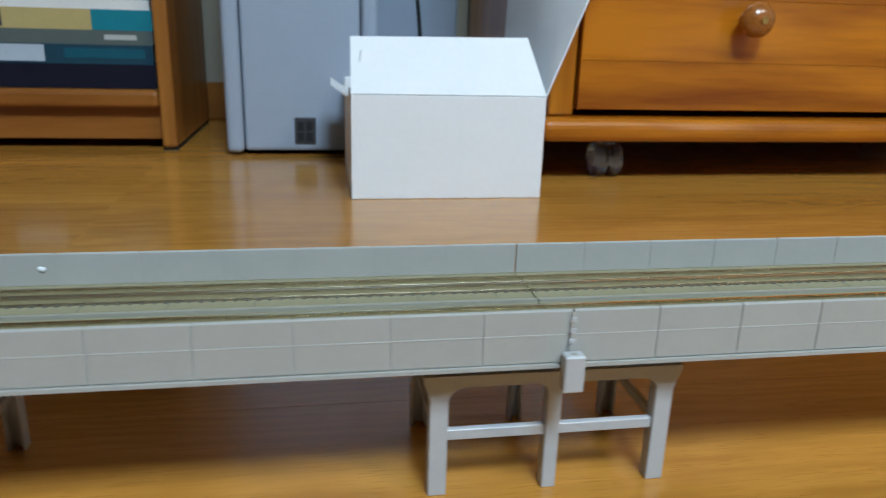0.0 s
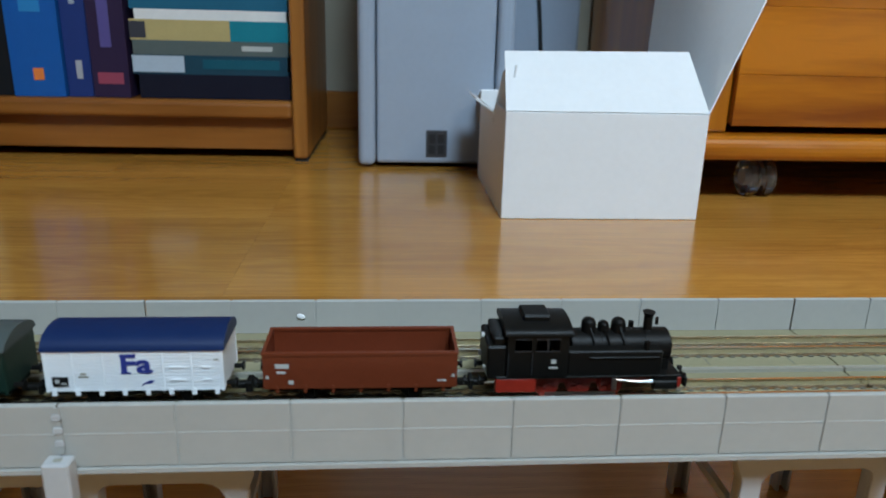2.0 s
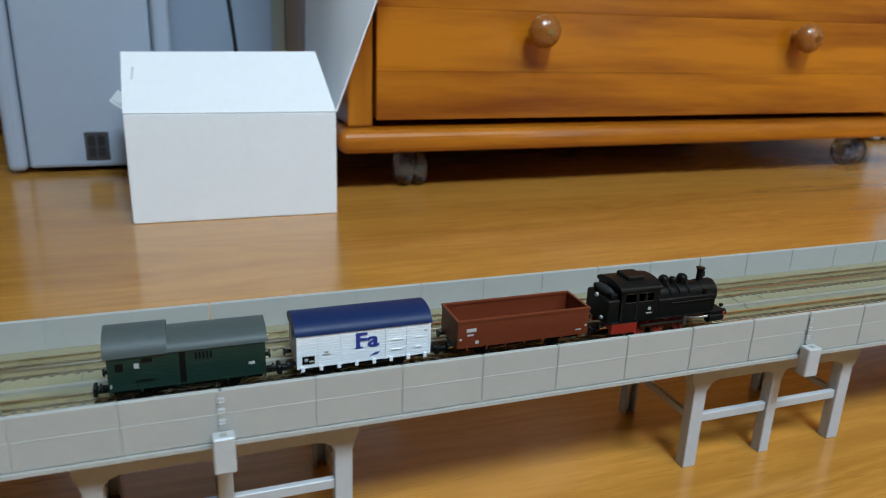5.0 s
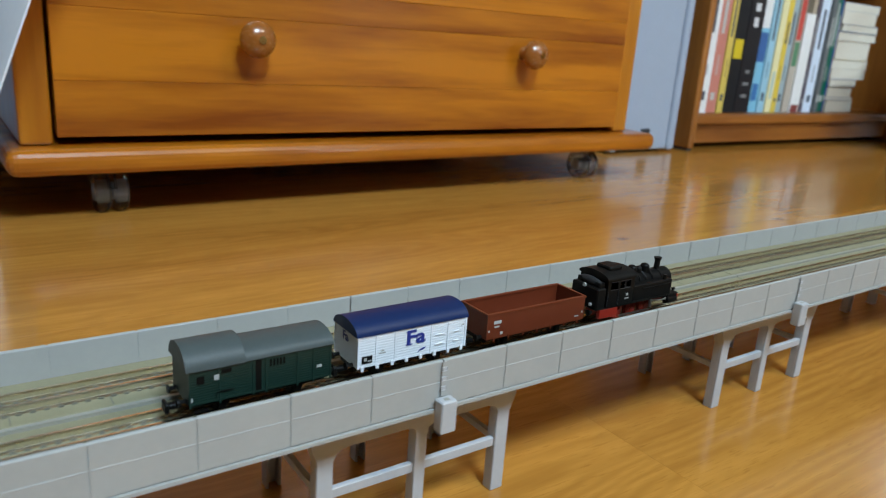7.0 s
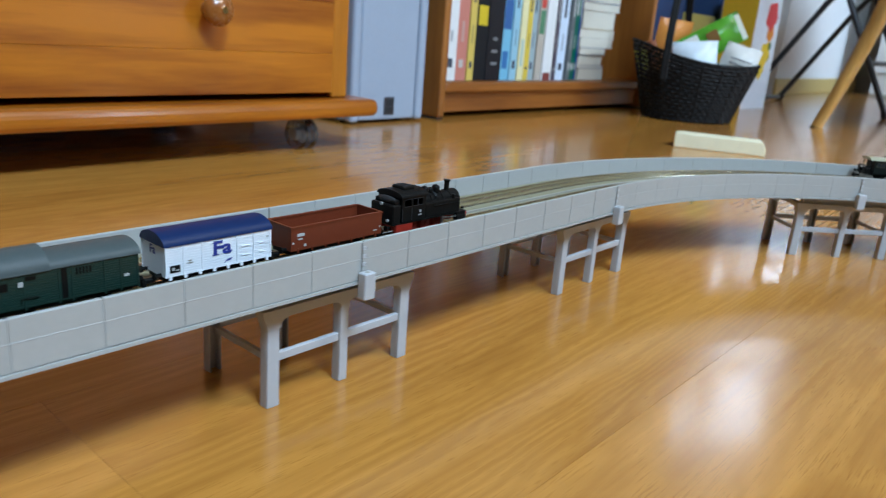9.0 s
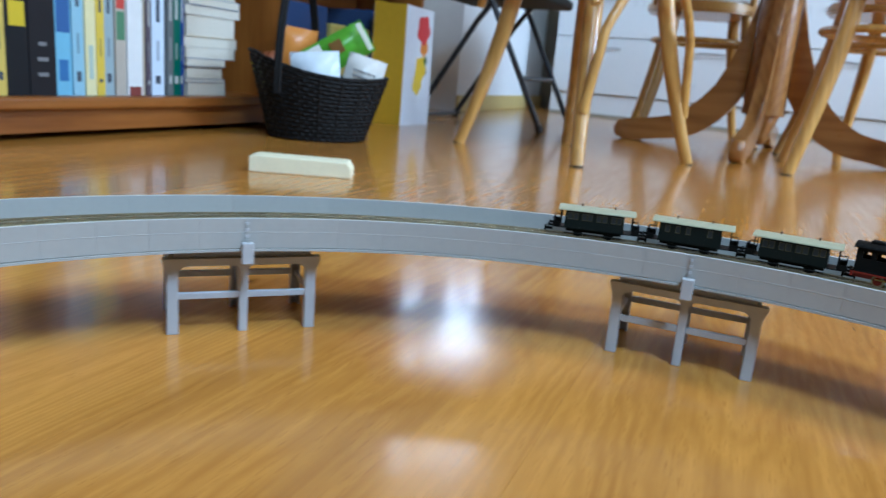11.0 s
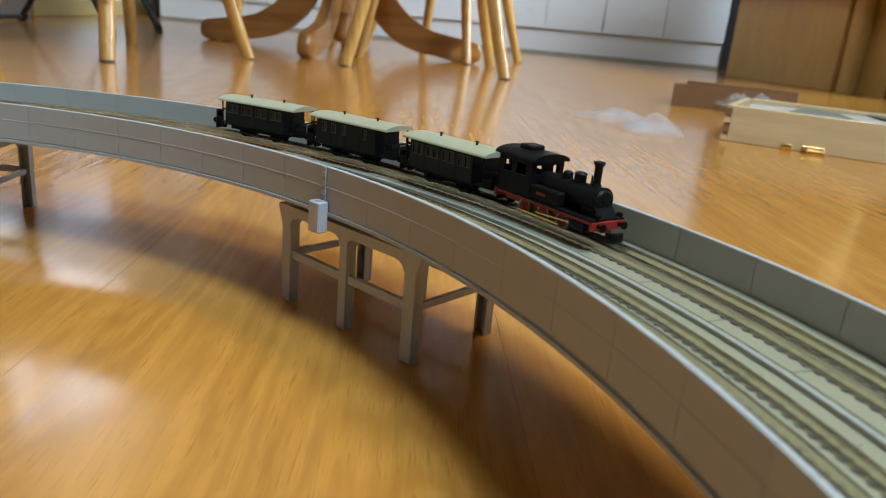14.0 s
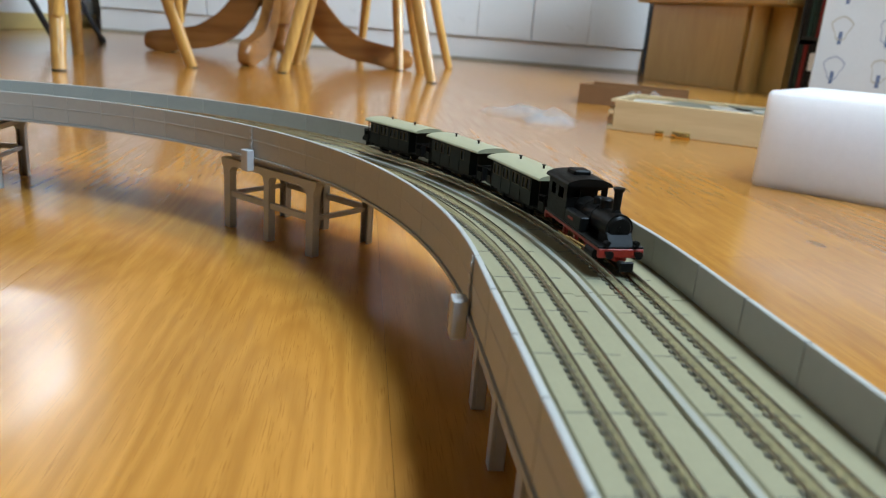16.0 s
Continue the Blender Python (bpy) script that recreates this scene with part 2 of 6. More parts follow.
BLACK = mat("black_model_plastic", (0.006, 0.0056, 0.005), 0.42, var=0.25, scale=400, bump=0.1, spec=0.13)
BLACKM = mat("black_metal", (0.02, 0.022, 0.026), 0.35, var=0.2, scale=50)
RUBBER = mat("black_rubber", (0.015, 0.015, 0.015), 0.7, var=0.2, scale=100)
RED = mat("frame_red", (0.27, 0.018, 0.008), 0.45, var=0.15, scale=400)
REDBROWN = mat("oxide_red", (0.135, 0.024, 0.006), 0.5, var=0.1, scale=300, bump=0.1)
REDBROWN_D = mat("oxide_red_inner", (0.11, 0.021, 0.007), 0.6, var=0.14, scale=300, bump=0.1)
GREEN = mat("bottle_green", (0.008, 0.027, 0.019), 0.45, var=0.15, scale=300, bump=0.05)
GREEN_D = mat("coach_green", (0.0032, 0.0062, 0.0046), 0.5, var=0.15, scale=300, bump=0.05, spec=0.3)
ROOFGREY = mat("grey_roof", (0.062, 0.075, 0.072), 0.5, var=0.08, scale=200, spec=0.3)
ROOFCREAM = mat("pale_roof", (0.36, 0.34, 0.215), 0.5, var=0.08, scale=250)
ROOFBLUE = mat("blue_roof", (0.003, 0.016, 0.072), 0.5, var=0.06, scale=200, spec=0.3)
WHITE = mat("white_model_plastic", (0.78, 0.80, 0.82), 0.4, var=0.03, scale=200, bump=0.05)
BLUEPRINT = mat("blue_print", (0.02, 0.035, 0.22), 0.4)
WHITEPRINT = mat("white_print", (0.42, 0.42, 0.40), 0.5)
YELLOWPRINT = mat("yellow_trim", (0.55, 0.42, 0.16), 0.5)
WINFRAME = mat("dull_brass", (0.085, 0.066, 0.026), 0.5)
TYRE = mat("dull_tyre", (0.36, 0.29, 0.17), 0.4, metal=1.0)
CREAM = mat("cream_foam", (0.84, 0.79, 0.54), 0.75, var=0.06, scale=60, bump=0.3)
FOAM = mat("white_foam", (0.84, 0.85, 0.88), 0.8, var=0.03, scale=90, bump=0.35)
FOAM.node_tree.nodes["Principled BSDF"].inputs["Subsurface Weight"].default_value = 1.0
FOAM.node_tree.nodes["Principled BSDF"].inputs["Subsurface Radius"].default_value = (1.0, 1.0, 1.0)
FOAM.node_tree.nodes["Principled BSDF"].inputs["Subsurface Scale"].default_value = 0.06
WICKER = mat("black_wicker", (0.006, 0.0055, 0.005), 0.6, var=0.3, scale=150, spec=0.2)
BRASS = mat("brass", (0.72, 0.5, 0.18), 0.2, metal=1.0)
KNOB = wood("knob_wood", (0.24, 0.07, 0.01), (0.36, 0.13, 0.025), "Y", 0.5, 0.25, 0.6, False)
BROWNCARD = mat("brown_card", (0.26, 0.14, 0.06), 0.7, var=0.1, scale=40)


def glass(name, rough=0.03, colour=(1, 1, 1)):
    m = bpy.data.materials.new(name)
    m.use_nodes = True
    b = m.node_tree.nodes["Principled BSDF"]
    b.inputs["Base Color"].default_value = (*colour, 1)
    b.inputs["Roughness"].default_value = rough
    b.inputs["Transmission Weight"].default_value = 1.0
    b.inputs["IOR"].default_value = 1.3
    return m


CLEAR = glass("clear_film", 0.2)
CLEAR.node_tree.nodes["Principled BSDF"].inputs["IOR"].default_value = 1.08
CLEAR.node_tree.nodes["Principled BSDF"].inputs["Base Color"].default_value = (0.95, 0.96, 0.97, 1)
BAGFILM = mat("clear_bag_film", (0.80, 0.82, 0.84), 0.18, var=0.05, scale=60)
BAGFILM.node_tree.nodes["Principled BSDF"].inputs["Alpha"].default_value = 0.15
CASTERM = glass("smoky_plastic", 0.15, (0.82, 0.86, 0.90))


def paint(name, c, rough=0.45):
    return mat(name, c, rough, var=0.06, scale=60, bump=0.03, spec=0.25)


# ---- mesh helpers ----


def box(bm, x0, x1, y0, y1, z0, z1, bevel=0.0, seg=1):
    r = bmesh.ops.create_cube(bm, size=1.0)
    vs = r["verts"]
    bmesh.ops.scale(bm, vec=(x1 - x0, y1 - y0, z1 - z0), verts=vs)
    bmesh.ops.translate(bm, vec=((x0 + x1) / 2, (y0 + y1) / 2, (z0 + z1) / 2), verts=vs)
    if bevel:
        es = list({e for v in vs for e in v.link_edges})
        bmesh.ops.bevel(bm, geom=es, offset=bevel, segments=seg, affect="EDGES", profile=0.5)
    return bm


def rod(bm, a, b, r0, r1=None, seg=12, caps=True):
    a, b = Vector(a), Vector(b)
    d = b - a
    m = Matrix.Translation((a + b) / 2) @ d.to_track_quat("Z", "Y").to_matrix().to_4x4()
    bmesh.ops.create_cone(bm, cap_ends=caps, segments=seg, radius1=r0, radius2=r0 if r1 is None else r1, depth=d.length, matrix=m)
    return bm


def ball(bm, c, r, sx=1, sy=1, sz=1, u=12, v=8):
    m = Matrix.Translation(c) @ Matrix.Diagonal((sx, sy, sz, 1))
    bmesh.ops.create_uvsphere(bm, u_segments=u, v_segments=v, radius=r, matrix=m)
    return bm


def tube(bm, pts, r, seg=10, taper=None):
    """A round bar through points; taper gives a radius factor at each."""
    pts = [Vector(p) for p in pts]
    rings = []
    side = None
    for i, p in enumerate(pts):
        d = (pts[min(i + 1, len(pts) - 1)] - pts[max(i - 1, 0)]).normalized()
        if side is None:
            side = d.orthogonal().normalized()
        side = (side - d * side.dot(d)).normalized()
        up = d.cross(side)
        k = r * (taper[i] if taper else 1)
        rings.append([bm.verts.new(p + (side * math.cos(a) + up * math.sin(a)) * k) for a in (2 * math.pi * j / seg for j in range(seg))])
    for q, w in zip(rings, rings[1:]):
        for j in range(seg):
            bm.faces.new((q[j], q[(j + 1) % seg], w[(j + 1) % seg], w[j]))
    bm.faces.new(rings[0][::-1])
    bm.faces.new(rings[-1])
    return bm


def prism(bm, outline, a, b, plane="XZ"):
    """A flat outline pushed from a to b along the axis that is not in its plane."""
    def at(p, d):
        return {"XZ": (p[0], d, p[1]), "YZ": (d, p[0], p[1]), "XY": (p[0], p[1], d)}[plane]
    lo = [bm.verts.new(at(p, a)) for p in outline]
    hi = [bm.verts.new(at(p, b)) for p in outline]
    n = len(outline)
    for i in range(n):
        bm.faces.new((lo[i], lo[(i + 1) % n], hi[(i + 1) % n], hi[i]))
    bm.faces.new(lo[::-1])
    bm.faces.new(hi)
    return bm


def mesh(bm, name, material, smooth=None):
    bmesh.ops.recalc_face_normals(bm, faces=bm.faces[:])
    me = bpy.data.meshes.new(name)
    bm.to_mesh(me)
    bm.free()
    me.materials.append(material)
    if smooth:
        me.polygons.foreach_set("use_smooth", [True] * len(me.polygons))
        me.set_sharp_from_angle(angle=radians(smooth))
    return me


def part(name, bm, material, parent, label="", smooth=None, m=None):
    ob = new(name, mesh(bm, name, material, smooth))
    ob.parent = parent
    if m is not None:
        ob.matrix_basis = m
    if label:
        tagged(ob, label)
    return ob


def thing(name, m, label, category, group="", kind=""):
    ob = new(name)
    ob.empty_display_size = 0.02
    ob.matrix_basis = m
    return tagged(ob, label, category, group, kind)


def solid(name, bm, material, label, category, m=None, smooth=None, group="", kind=""):
    ob = new(name, mesh(bm, name, material, smooth))
    if m is not None:
        ob.matrix_basis = m
    return tagged(ob, label, category, group, kind)


def B(*a, **k):
    return box(bmesh.new(), *a, **k)


# ---- room shell ----
X0, X1, Y0, Y1, HIGH = -3.0, 4.45, -3.2, 1.0, 2.5
for nm, b in (("wall_north", (X0, X1, Y1, Y1 + 0.12, -0.02, HIGH)),
              ("wall_south", (X0, X1, Y0 - 0.12, Y0, -0.02, HIGH)),
              ("wall_west", (X0 - 0.12, X0, Y0 - 0.12, Y1 + 0.12, -0.02, HIGH)),
              ("wall_east", (X1, X1 + 0.12, Y0 - 0.12, Y1 + 0.12, -0.02, HIGH))):
    solid(nm, B(*b), WALLM, "plain beige painted room wall", "wall", kind="structure")
solid("ceiling", B(X0, X1, Y0, Y1, HIGH, HIGH + 0.1), CEIL, "plain dark grey ceiling, unseen, dimmed against bounced light", "ceiling", kind="structure")
# slope is out of view, added as a mount for the overhead lamps
b = prism(bmesh.new(), [(-2.62, 0.80), (-0.93, 2.495), (-1.02, 2.495), (-2.70, 0.81)], X0 + 0.002, 1.20, "YZ")
solid("sloped_ceiling", b, CEIL, "unseen sloped ceiling, added to carry the assumed roof windows", "ceiling", kind="structure")
# made-up window surrounds, one at each overhead lamp
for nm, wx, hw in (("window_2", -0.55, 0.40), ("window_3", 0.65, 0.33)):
    RW = thing(nm, pose(wx, -1.375, 1.995, 45, 0, 0), "assumed roof window, out of view, round an added lamp", "window", kind="structure")
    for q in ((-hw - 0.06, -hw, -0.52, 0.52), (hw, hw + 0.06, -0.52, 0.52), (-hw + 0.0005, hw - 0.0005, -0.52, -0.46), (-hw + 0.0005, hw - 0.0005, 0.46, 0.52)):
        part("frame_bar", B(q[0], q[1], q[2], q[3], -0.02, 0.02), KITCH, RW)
solid("baseboard", B(X0, 2.3, Y1 - 0.014, Y1, 0, 0.06, bevel=0.003), OAK, "brown wooden baseboard along the wall", "baseboard", kind="structure")

# ---- viaduct ----
R, ST = 0.3975, 0.248
WO, WT = 0.0385, 0.0016
ZTOP, ZLIP, ZDECK, ZRAIL = 0.0775, 0.0580, 0.0655, 0.0690


def on_track(s, n):
    """Place and heading at s metres past the curve's start along the centre line's own radius, n metres to its outer side."""
    a = R * math.pi
    if s <= 0:
        return s, n, 0.0
    if s < a:
        q = s / R
        return (R + n) * math.sin(q), -R + (R + n) * math.cos(q), -math.degrees(q)
    return -(s - a), -2 * R - n, -180.0


def sweep(bm, profile, s0, s1, steps):
    """A closed (n, z) profile carried along the line."""
    rings = []
    for i in range(steps + 1):
        s = s0 + (s1 - s0) * i / steps
        rings.append([bm.verts.new((*on_track(s, n)[:2], z)) for n, z in profile])
    k = len(profile)
    for q, w in zip(rings, rings[1:]):
        for j in range(k):
            bm.faces.new((q[j], q[(j + 1) % k], w[(j + 1) % k], w[j]))
    bm.faces.new(rings[0][::-1])
    bm.faces.new(rings[-1])
    return bm


def rect(n0, n1, z0, z1):
    return [(n0, z0), (n1, z0), (n1, z1), (n0, z1)]


def section(s0, s1, curved, label):
    x, y, a = on_track(s0, 0)
    base = thing("viaduct_section", pose(x, y, 0), label, "model viaduct", "sections of the model viaduct")
    inv = Matrix.Translation((-x, -y, 0))
    k = 20 if curved else 1

    def p(name, bm, m, smooth=None):
        bmesh.ops.transform(bm, matrix=inv, verts=bm.verts[:])
        return part(name, bm, m, base, smooth=smooth)

    e = 0.0003
    a0, a1 = s0 + e, s1 - e
    deck = [(-WO + WT, 0.0572), (-0.030, 0.0562), (0.030, 0.0562), (WO - WT, 0.0572), (WO - WT, 0.0645), (0.029, 0.0645), (0.0285, ZDECK),
            (0.0045, ZDECK), (0.004, 0.0648), (-0.004, 0.0648), (-0.0045, ZDECK), (-0.0285, ZDECK), (-0.029, 0.0645), (-WO + WT, 0.0645)]
    p("deck", sweep(bmesh.new(), deck, a0, a1, k), SLAB)
    p("cable_trough", sweep(bmesh.new(), rect(0.0002, 0.0022, 0.0646, 0.0662), a0, a1, k), TROUGH)
    for sg in (-1, 1):
        for off in (-0.0045, 0.0045):
            c = sg * 0.0165 + off
            prof = [(c - 0.0010, ZDECK), (c + 0.0010, ZDECK), (c + 0.0008, ZDECK + 0.0007), (c + 0.0003, ZDECK + 0.001), (c + 0.0003, ZRAIL - 0.0011), (c + 0.0006, ZRAIL - 0.0008),
                    (c + 0.0005, ZRAIL), (c - 0.0005, ZRAIL), (c - 0.0006, ZRAIL - 0.0008), (c - 0.0003, ZRAIL - 0.0011), (c - 0.0003, ZDECK + 0.001), (c - 0.0008, ZDECK + 0.0007)]
            p("rail", sweep(bmesh.new(), prof, a0, a1, k), RAIL, 40)
            # fastenings on both sides of each rail
            n = round((s1 - s0) / 0.0042)
            vs, fs = [], []
            for i in range(n):
                s = s0 + (i + 0.5) * (s1 - s0) / n
                for q in (-0.0014, 0.0014):
                    i0 = len(vs)
                    for z in (ZDECK - 0.0002, ZDECK + 0.0005):
                        for ds, dn in ((-0.0008, -0.0004), (0.0008, -0.0004), (0.0008, 0.0004), (-0.0008, 0.0004)):
                            vs.append((*on_track(s + ds, c + q + dn)[:2], z))
                    fs += [tuple(i0 + j for j in f) for f in ((4, 5, 6, 7), (0, 1, 5, 4), (1, 2, 6, 5), (2, 3, 7, 6), (3, 0, 4, 7))]
            me = bpy.data.meshes.new("fastening_row")
            me.from_pydata([(v[0] - x, v[1] - y, v[2]) for v in vs], [], fs)
            me.materials.append(CLIP)
            ob = new("fastening_row", me)
            ob.parent = base
            tagged(ob, kind="stuff")
    # transverse joints between the track slabs
    nj = 10 if curved else 8
    for i in range(nj):
        sj = s0 + (i + 0.5) * (s1 - s0) / nj
        for sg in (-1, 1):
            p("slab_joint", sweep(bmesh.new(), rect(*sorted((sg * 0.0046, sg * 0.0284)), ZDECK - 0.0003, ZDECK + 0.0001), sj - 0.0002, sj + 0.0002, 1), CLIP)
    # walls: a backing, a lip, a ridge line and single panels
    np_ = 10 if curved else 8
    for sg in (-1, 1):
        w0, w1 = sorted((sg * (WO - 0.0004), sg * (WO - WT)))
        p("parapet", sweep(bmesh.new(), rect(w0, w1, ZLIP, ZTOP - 0.0004), a0, a1, k), GREY)
        l0, l1 = sorted((sg * (WO - WT), sg * (WO + 0.0008)))
        p("lip", sweep(bmesh.new(), rect(l0, l1, 0.0566, ZLIP), a0, a1, k), GREY)
        for i in range(np_):
            g = 0.00012 if curved else 0.00038
            b0, b1 = s0 + (s1 - s0) * i / np_ + g, s0 + (s1 - s0) * (i + 1) / np_ - g
            o0, o1 = sg * (WO - 0.0005), sg * WO
            i1 = sg * (WO - WT - 0.0003)
            zm = 0.0685
            prof = [(o0, ZLIP + 0.0003), (o1, ZLIP + 0.0006), (o1, zm), (o1 + sg * 0.00016, zm + 0.00015), (o1, zm + 0.0004), (o1, ZTOP - 0.0003), (o1 - sg * 0.0003, ZTOP), (i1 + sg * 0.0003, ZTOP),
                    (i1, ZTOP - 0.0003), (i1, 0.0646), (i1 + sg * 0.0004, 0.0646), (i1 + sg * 0.0004, ZTOP - 0.001), (o0, ZTOP - 0.001)]
            p("wall_panel", sweep(bmesh.new(), prof, b0, b1, 3 if curved else 1), GREY_P)
    return base


def pier(s):
    x, y, a = on_track(s, 0)
    base = thing("viaduct_pier", pose(x, y, 0, 0, 0, a), "light grey plastic six-legged pier under the viaduct", "model pier", "piers of the model viaduct")
    L, F, T = 0.043, 0.0245, 0.0492
    h = 0.0034
    for sg in (-1, 1):
        yy = sg * F

        def yb(p, q):
            return sorted((yy + sg * p, yy + sg * q))

        for xx in (-L, 0, L):
            # channel-shaped legs, open towards the middle of the pier
            w = h if xx else 0.0027
            b = bmesh.new()
            box(b, xx - w, xx + w, *yb(0.0012, 0.0028), 0, 0.0436, bevel=0.0003)
            for q in (-1, 1):
                box(b, *sorted((xx + q * w, xx + q * (w - 0.0012))), *yb(-0.0028, 0.0013), 0, 0.0436, bevel=0.0002)
            part("leg", b, PIER, base)
        for x0, x1 in ((-L + h, -0.0027), (0.0027, L - h)):
            part("crossbar", B(x0, x1, *yb(-0.0010, 0.0018), 0.0226, 0.0268, bevel=0.0003), PIER, base)
        # head beam with flared ends and rounded haunches
        out = [(-L - 0.0058, T), (-L - 0.0058, T - 0.0022), (-L - h - 0.0006, T - 0.0068), (-L - h, T - 0.0092), (-L + h, T - 0.0092)]
        out += [(-L + h + 0.0062 * (1 - math.cos(k)), T - 0.0100 + 0.0054 * math.sin(k)) for k in (0.3, 0.7, 1.1, 1.57)]
        out += [(-0.0027 - 0.0040 * (1 - math.sin(k)), T - 0.0082 + 0.0036 * math.cos(k)) for k in (0.0, 0.6, 1.1)] + [(-0.0027, T - 0.0092)]
        out += [(-p, z) for p, z in out[::-1]]
        b = bmesh.new()
        prism(b, out, yy - 0.0031, yy + 0.0031)
        part("head_beam", b, PIER, base)
        part("saddle", B(-L + 0.001, L - 0.001, *yb(-0.0050, -0.0005), T + 0.0001, 0.0561), PIER, base)
    for xx in (-L, L):
        part("end_beam", B(xx - 0.002, xx + 0.002, -F + 0.0032, F - 0.0032, T - 0.0048, T - 0.0005, bevel=0.0003), PIER, base)
        part("end_tie", B(xx - 0.0012, xx + 0.0012, -F + 0.0029, F - 0.0029, 0.0228, 0.0258), PIER, base)
    return base


def joint_clip(s, side=-1):
    x, y, a = on_track(s, side * (WO + 0.0002))
    ob = thing("joint_clip", pose(x, y, 0, 0, 0, a), "small light grey plastic clip over a wall joint", "clip", "clips on the viaduct joints")
    b = bmesh.new()
    o = side
    y0, y1 = sorted((o * 0.0007, o * 0.0060))
    box(b, -0.0036, 0.0036, y0, y1, 0.0495, 0.0630, bevel=0.0005)
    part("clip_body", b, PIER, ob)
    part("socket", B(-0.0011, 0.0011, o * 0.0034 - 0.0009, o * 0.0034 + 0.0009, 0.0626, 0.06315), TROUGH, ob)
    part("seam_strip", B(-0.0009, 0.0009, *sorted((o * 0.0002, o * 0.0006)), 0.0630, ZTOP - 0.0003), GREY, ob)
    for z in (0.0655, 0.0695, 0.0735):
        part("stud", B(-0.0012, 0.0012, *sorted((o * 0.0006, o * 0.0009)), z, z + 0.0018, bevel=0.0003), PIER, ob)
    return ob


ARC = R * math.pi
CUTS = [-6 * ST, -5 * ST, -4 * ST, -3 * ST, -2 * ST, -ST, 0, ARC / 4, ARC / 2, ARC * 3 / 4, ARC, ARC + ST, ARC + 2 * ST]
for q, w in zip(CUTS, CUTS[1:]):
    crv = -0.001 < q < ARC - 0.01
    section(q, w, crv, "curved light grey double-track plastic viaduct section" if crv else "straight light grey double-track plastic viaduct section")
for q in CUTS[1:]:
    pier(q)
for q in CUTS[1:]:
    joint_clip(q)

# ---- trains: x runs forward from the front buffers, z from the rail top ----


def wheelset(ob, xs, r, m, rim=None, spokes=0, gauge=0.0037):
    out = []
    for x in xs:
        for sg in (-1, 1):
            b = bmesh.new()
            rod(b, (0, -0.0006, 0), (0, 0.0006, 0), r, seg=20)
            rod(b, (0, -sg * 0.0010, 0), (0, -sg * 0.0004, 0), r * 1.12, seg=20)
            w = part("wheel", b, rim or m, ob, m=pose(x, sg * gauge, r))
            b = bmesh.new()
            rod(b, (0, sg * 0.0005, 0), (0, sg * 0.0008, 0), r * 0.74, seg=16)
            for j in range(spokes):
                t = 2 * math.pi * j / spokes
                rod(b, (0, sg * 0.0009, 0), (r * 0.8 * math.cos(t), sg * 0.0009, r * 0.8 * math.sin(t)), 0.0002, seg=5)
            rod(b, (0, 0, 0), (0, sg * 0.0014, 0), r * 0.25, seg=8)
            part("wheel_disc", b, m, w)
            out.append((w, x, sg * gauge, r))
    return out


def coupler(ob, x, sg):
    b = bmesh.new()
    box(b, *sorted((x, x + sg * 0.0045)), -0.0012, 0.0012, 0.0022, 0.0040, bevel=0.0003)
    box(b, *sorted((x + sg * 0.0045, x + sg * 0.0058)), -0.0026, 0.0026, 0.0014, 0.0050, bevel=0.0004)
    part("coupler", b, BLACK, ob)


def buffers(ob, x, sg, z=0.0066, m=BLACK):
    for yy in (-0.0055, 0.0055):
        b = bmesh.new()
        rod(b, (x, yy, z), (x + sg * 0.0025, yy, z), 0.0008, seg=8)
        rod(b, (x + sg * 0.0024, yy, z), (x + sg * 0.0030, yy, z), 0.0015, seg=10)
        part("buffer", b, m, ob)


def text(ob, body, size, m, mat_, name, bold=0.0):
    c = bpy.data.curves.new(name, "FONT")
    c.body, c.size, c.align_x, c.align_y, c.extrude, c.offset = body, size, "CENTER", "CENTER", 0.00006, bold
    tmp = bpy.data.objects.new(name, c)
    scene.collection.objects.link(tmp)
    dg = bpy.context.evaluated_depsgraph_get()
    me = bpy.data.meshes.new_from_object(tmp.evaluated_get(dg))
    bpy.data.objects.remove(tmp)
    me.materials.clear()
    me.materials.append(mat_)
    o = new(name, me)
    o.parent = ob
    o.matrix_basis = m
    return o


def bars(ob, places, m, name, side=-1):
    """Small printed marks on a side wall: (x, z, width, height) and the wall's y."""
    for x, y, z, w, h in places:
        part(name, B(x - w / 2, x + w / 2, *sorted((y, y + side * 0.00012)), z - h / 2, z + h / 2), m, ob)


def arched(half, z0, rise, n=10, over=0.0):
    return [(half * math.cos(math.pi * i / n), z0 + rise * math.sin(math.pi * i / n)) for i in range(n + 1)]


HW = 0.0093


def underframe(ob, x0, x1, r=0.0031):
    part("underframe", B(x0, x1, -0.0062, 0.0062, 0.0036, 0.0060, bevel=0.0003), BLACK, ob)
    ax = (x0 + (x1 - x0) * 0.22, x0 + (x1 - x0) * 0.78)
    for a in ax:
        for sg in (-1, 1):
            b = bmesh.new()
            box(b, a - 0.004, a + 0.004, *sorted((sg * 0.0052, sg * 0.0064)), 0.0040, 0.0050)
            box(b, a - 0.0012, a + 0.0012, *sorted((sg * 0.0052, sg * 0.0068)), 0.0018, 0.0046)
            part("axle_guard", b, BLACK, ob)
    return wheelset(ob, ax, r, BLACK)


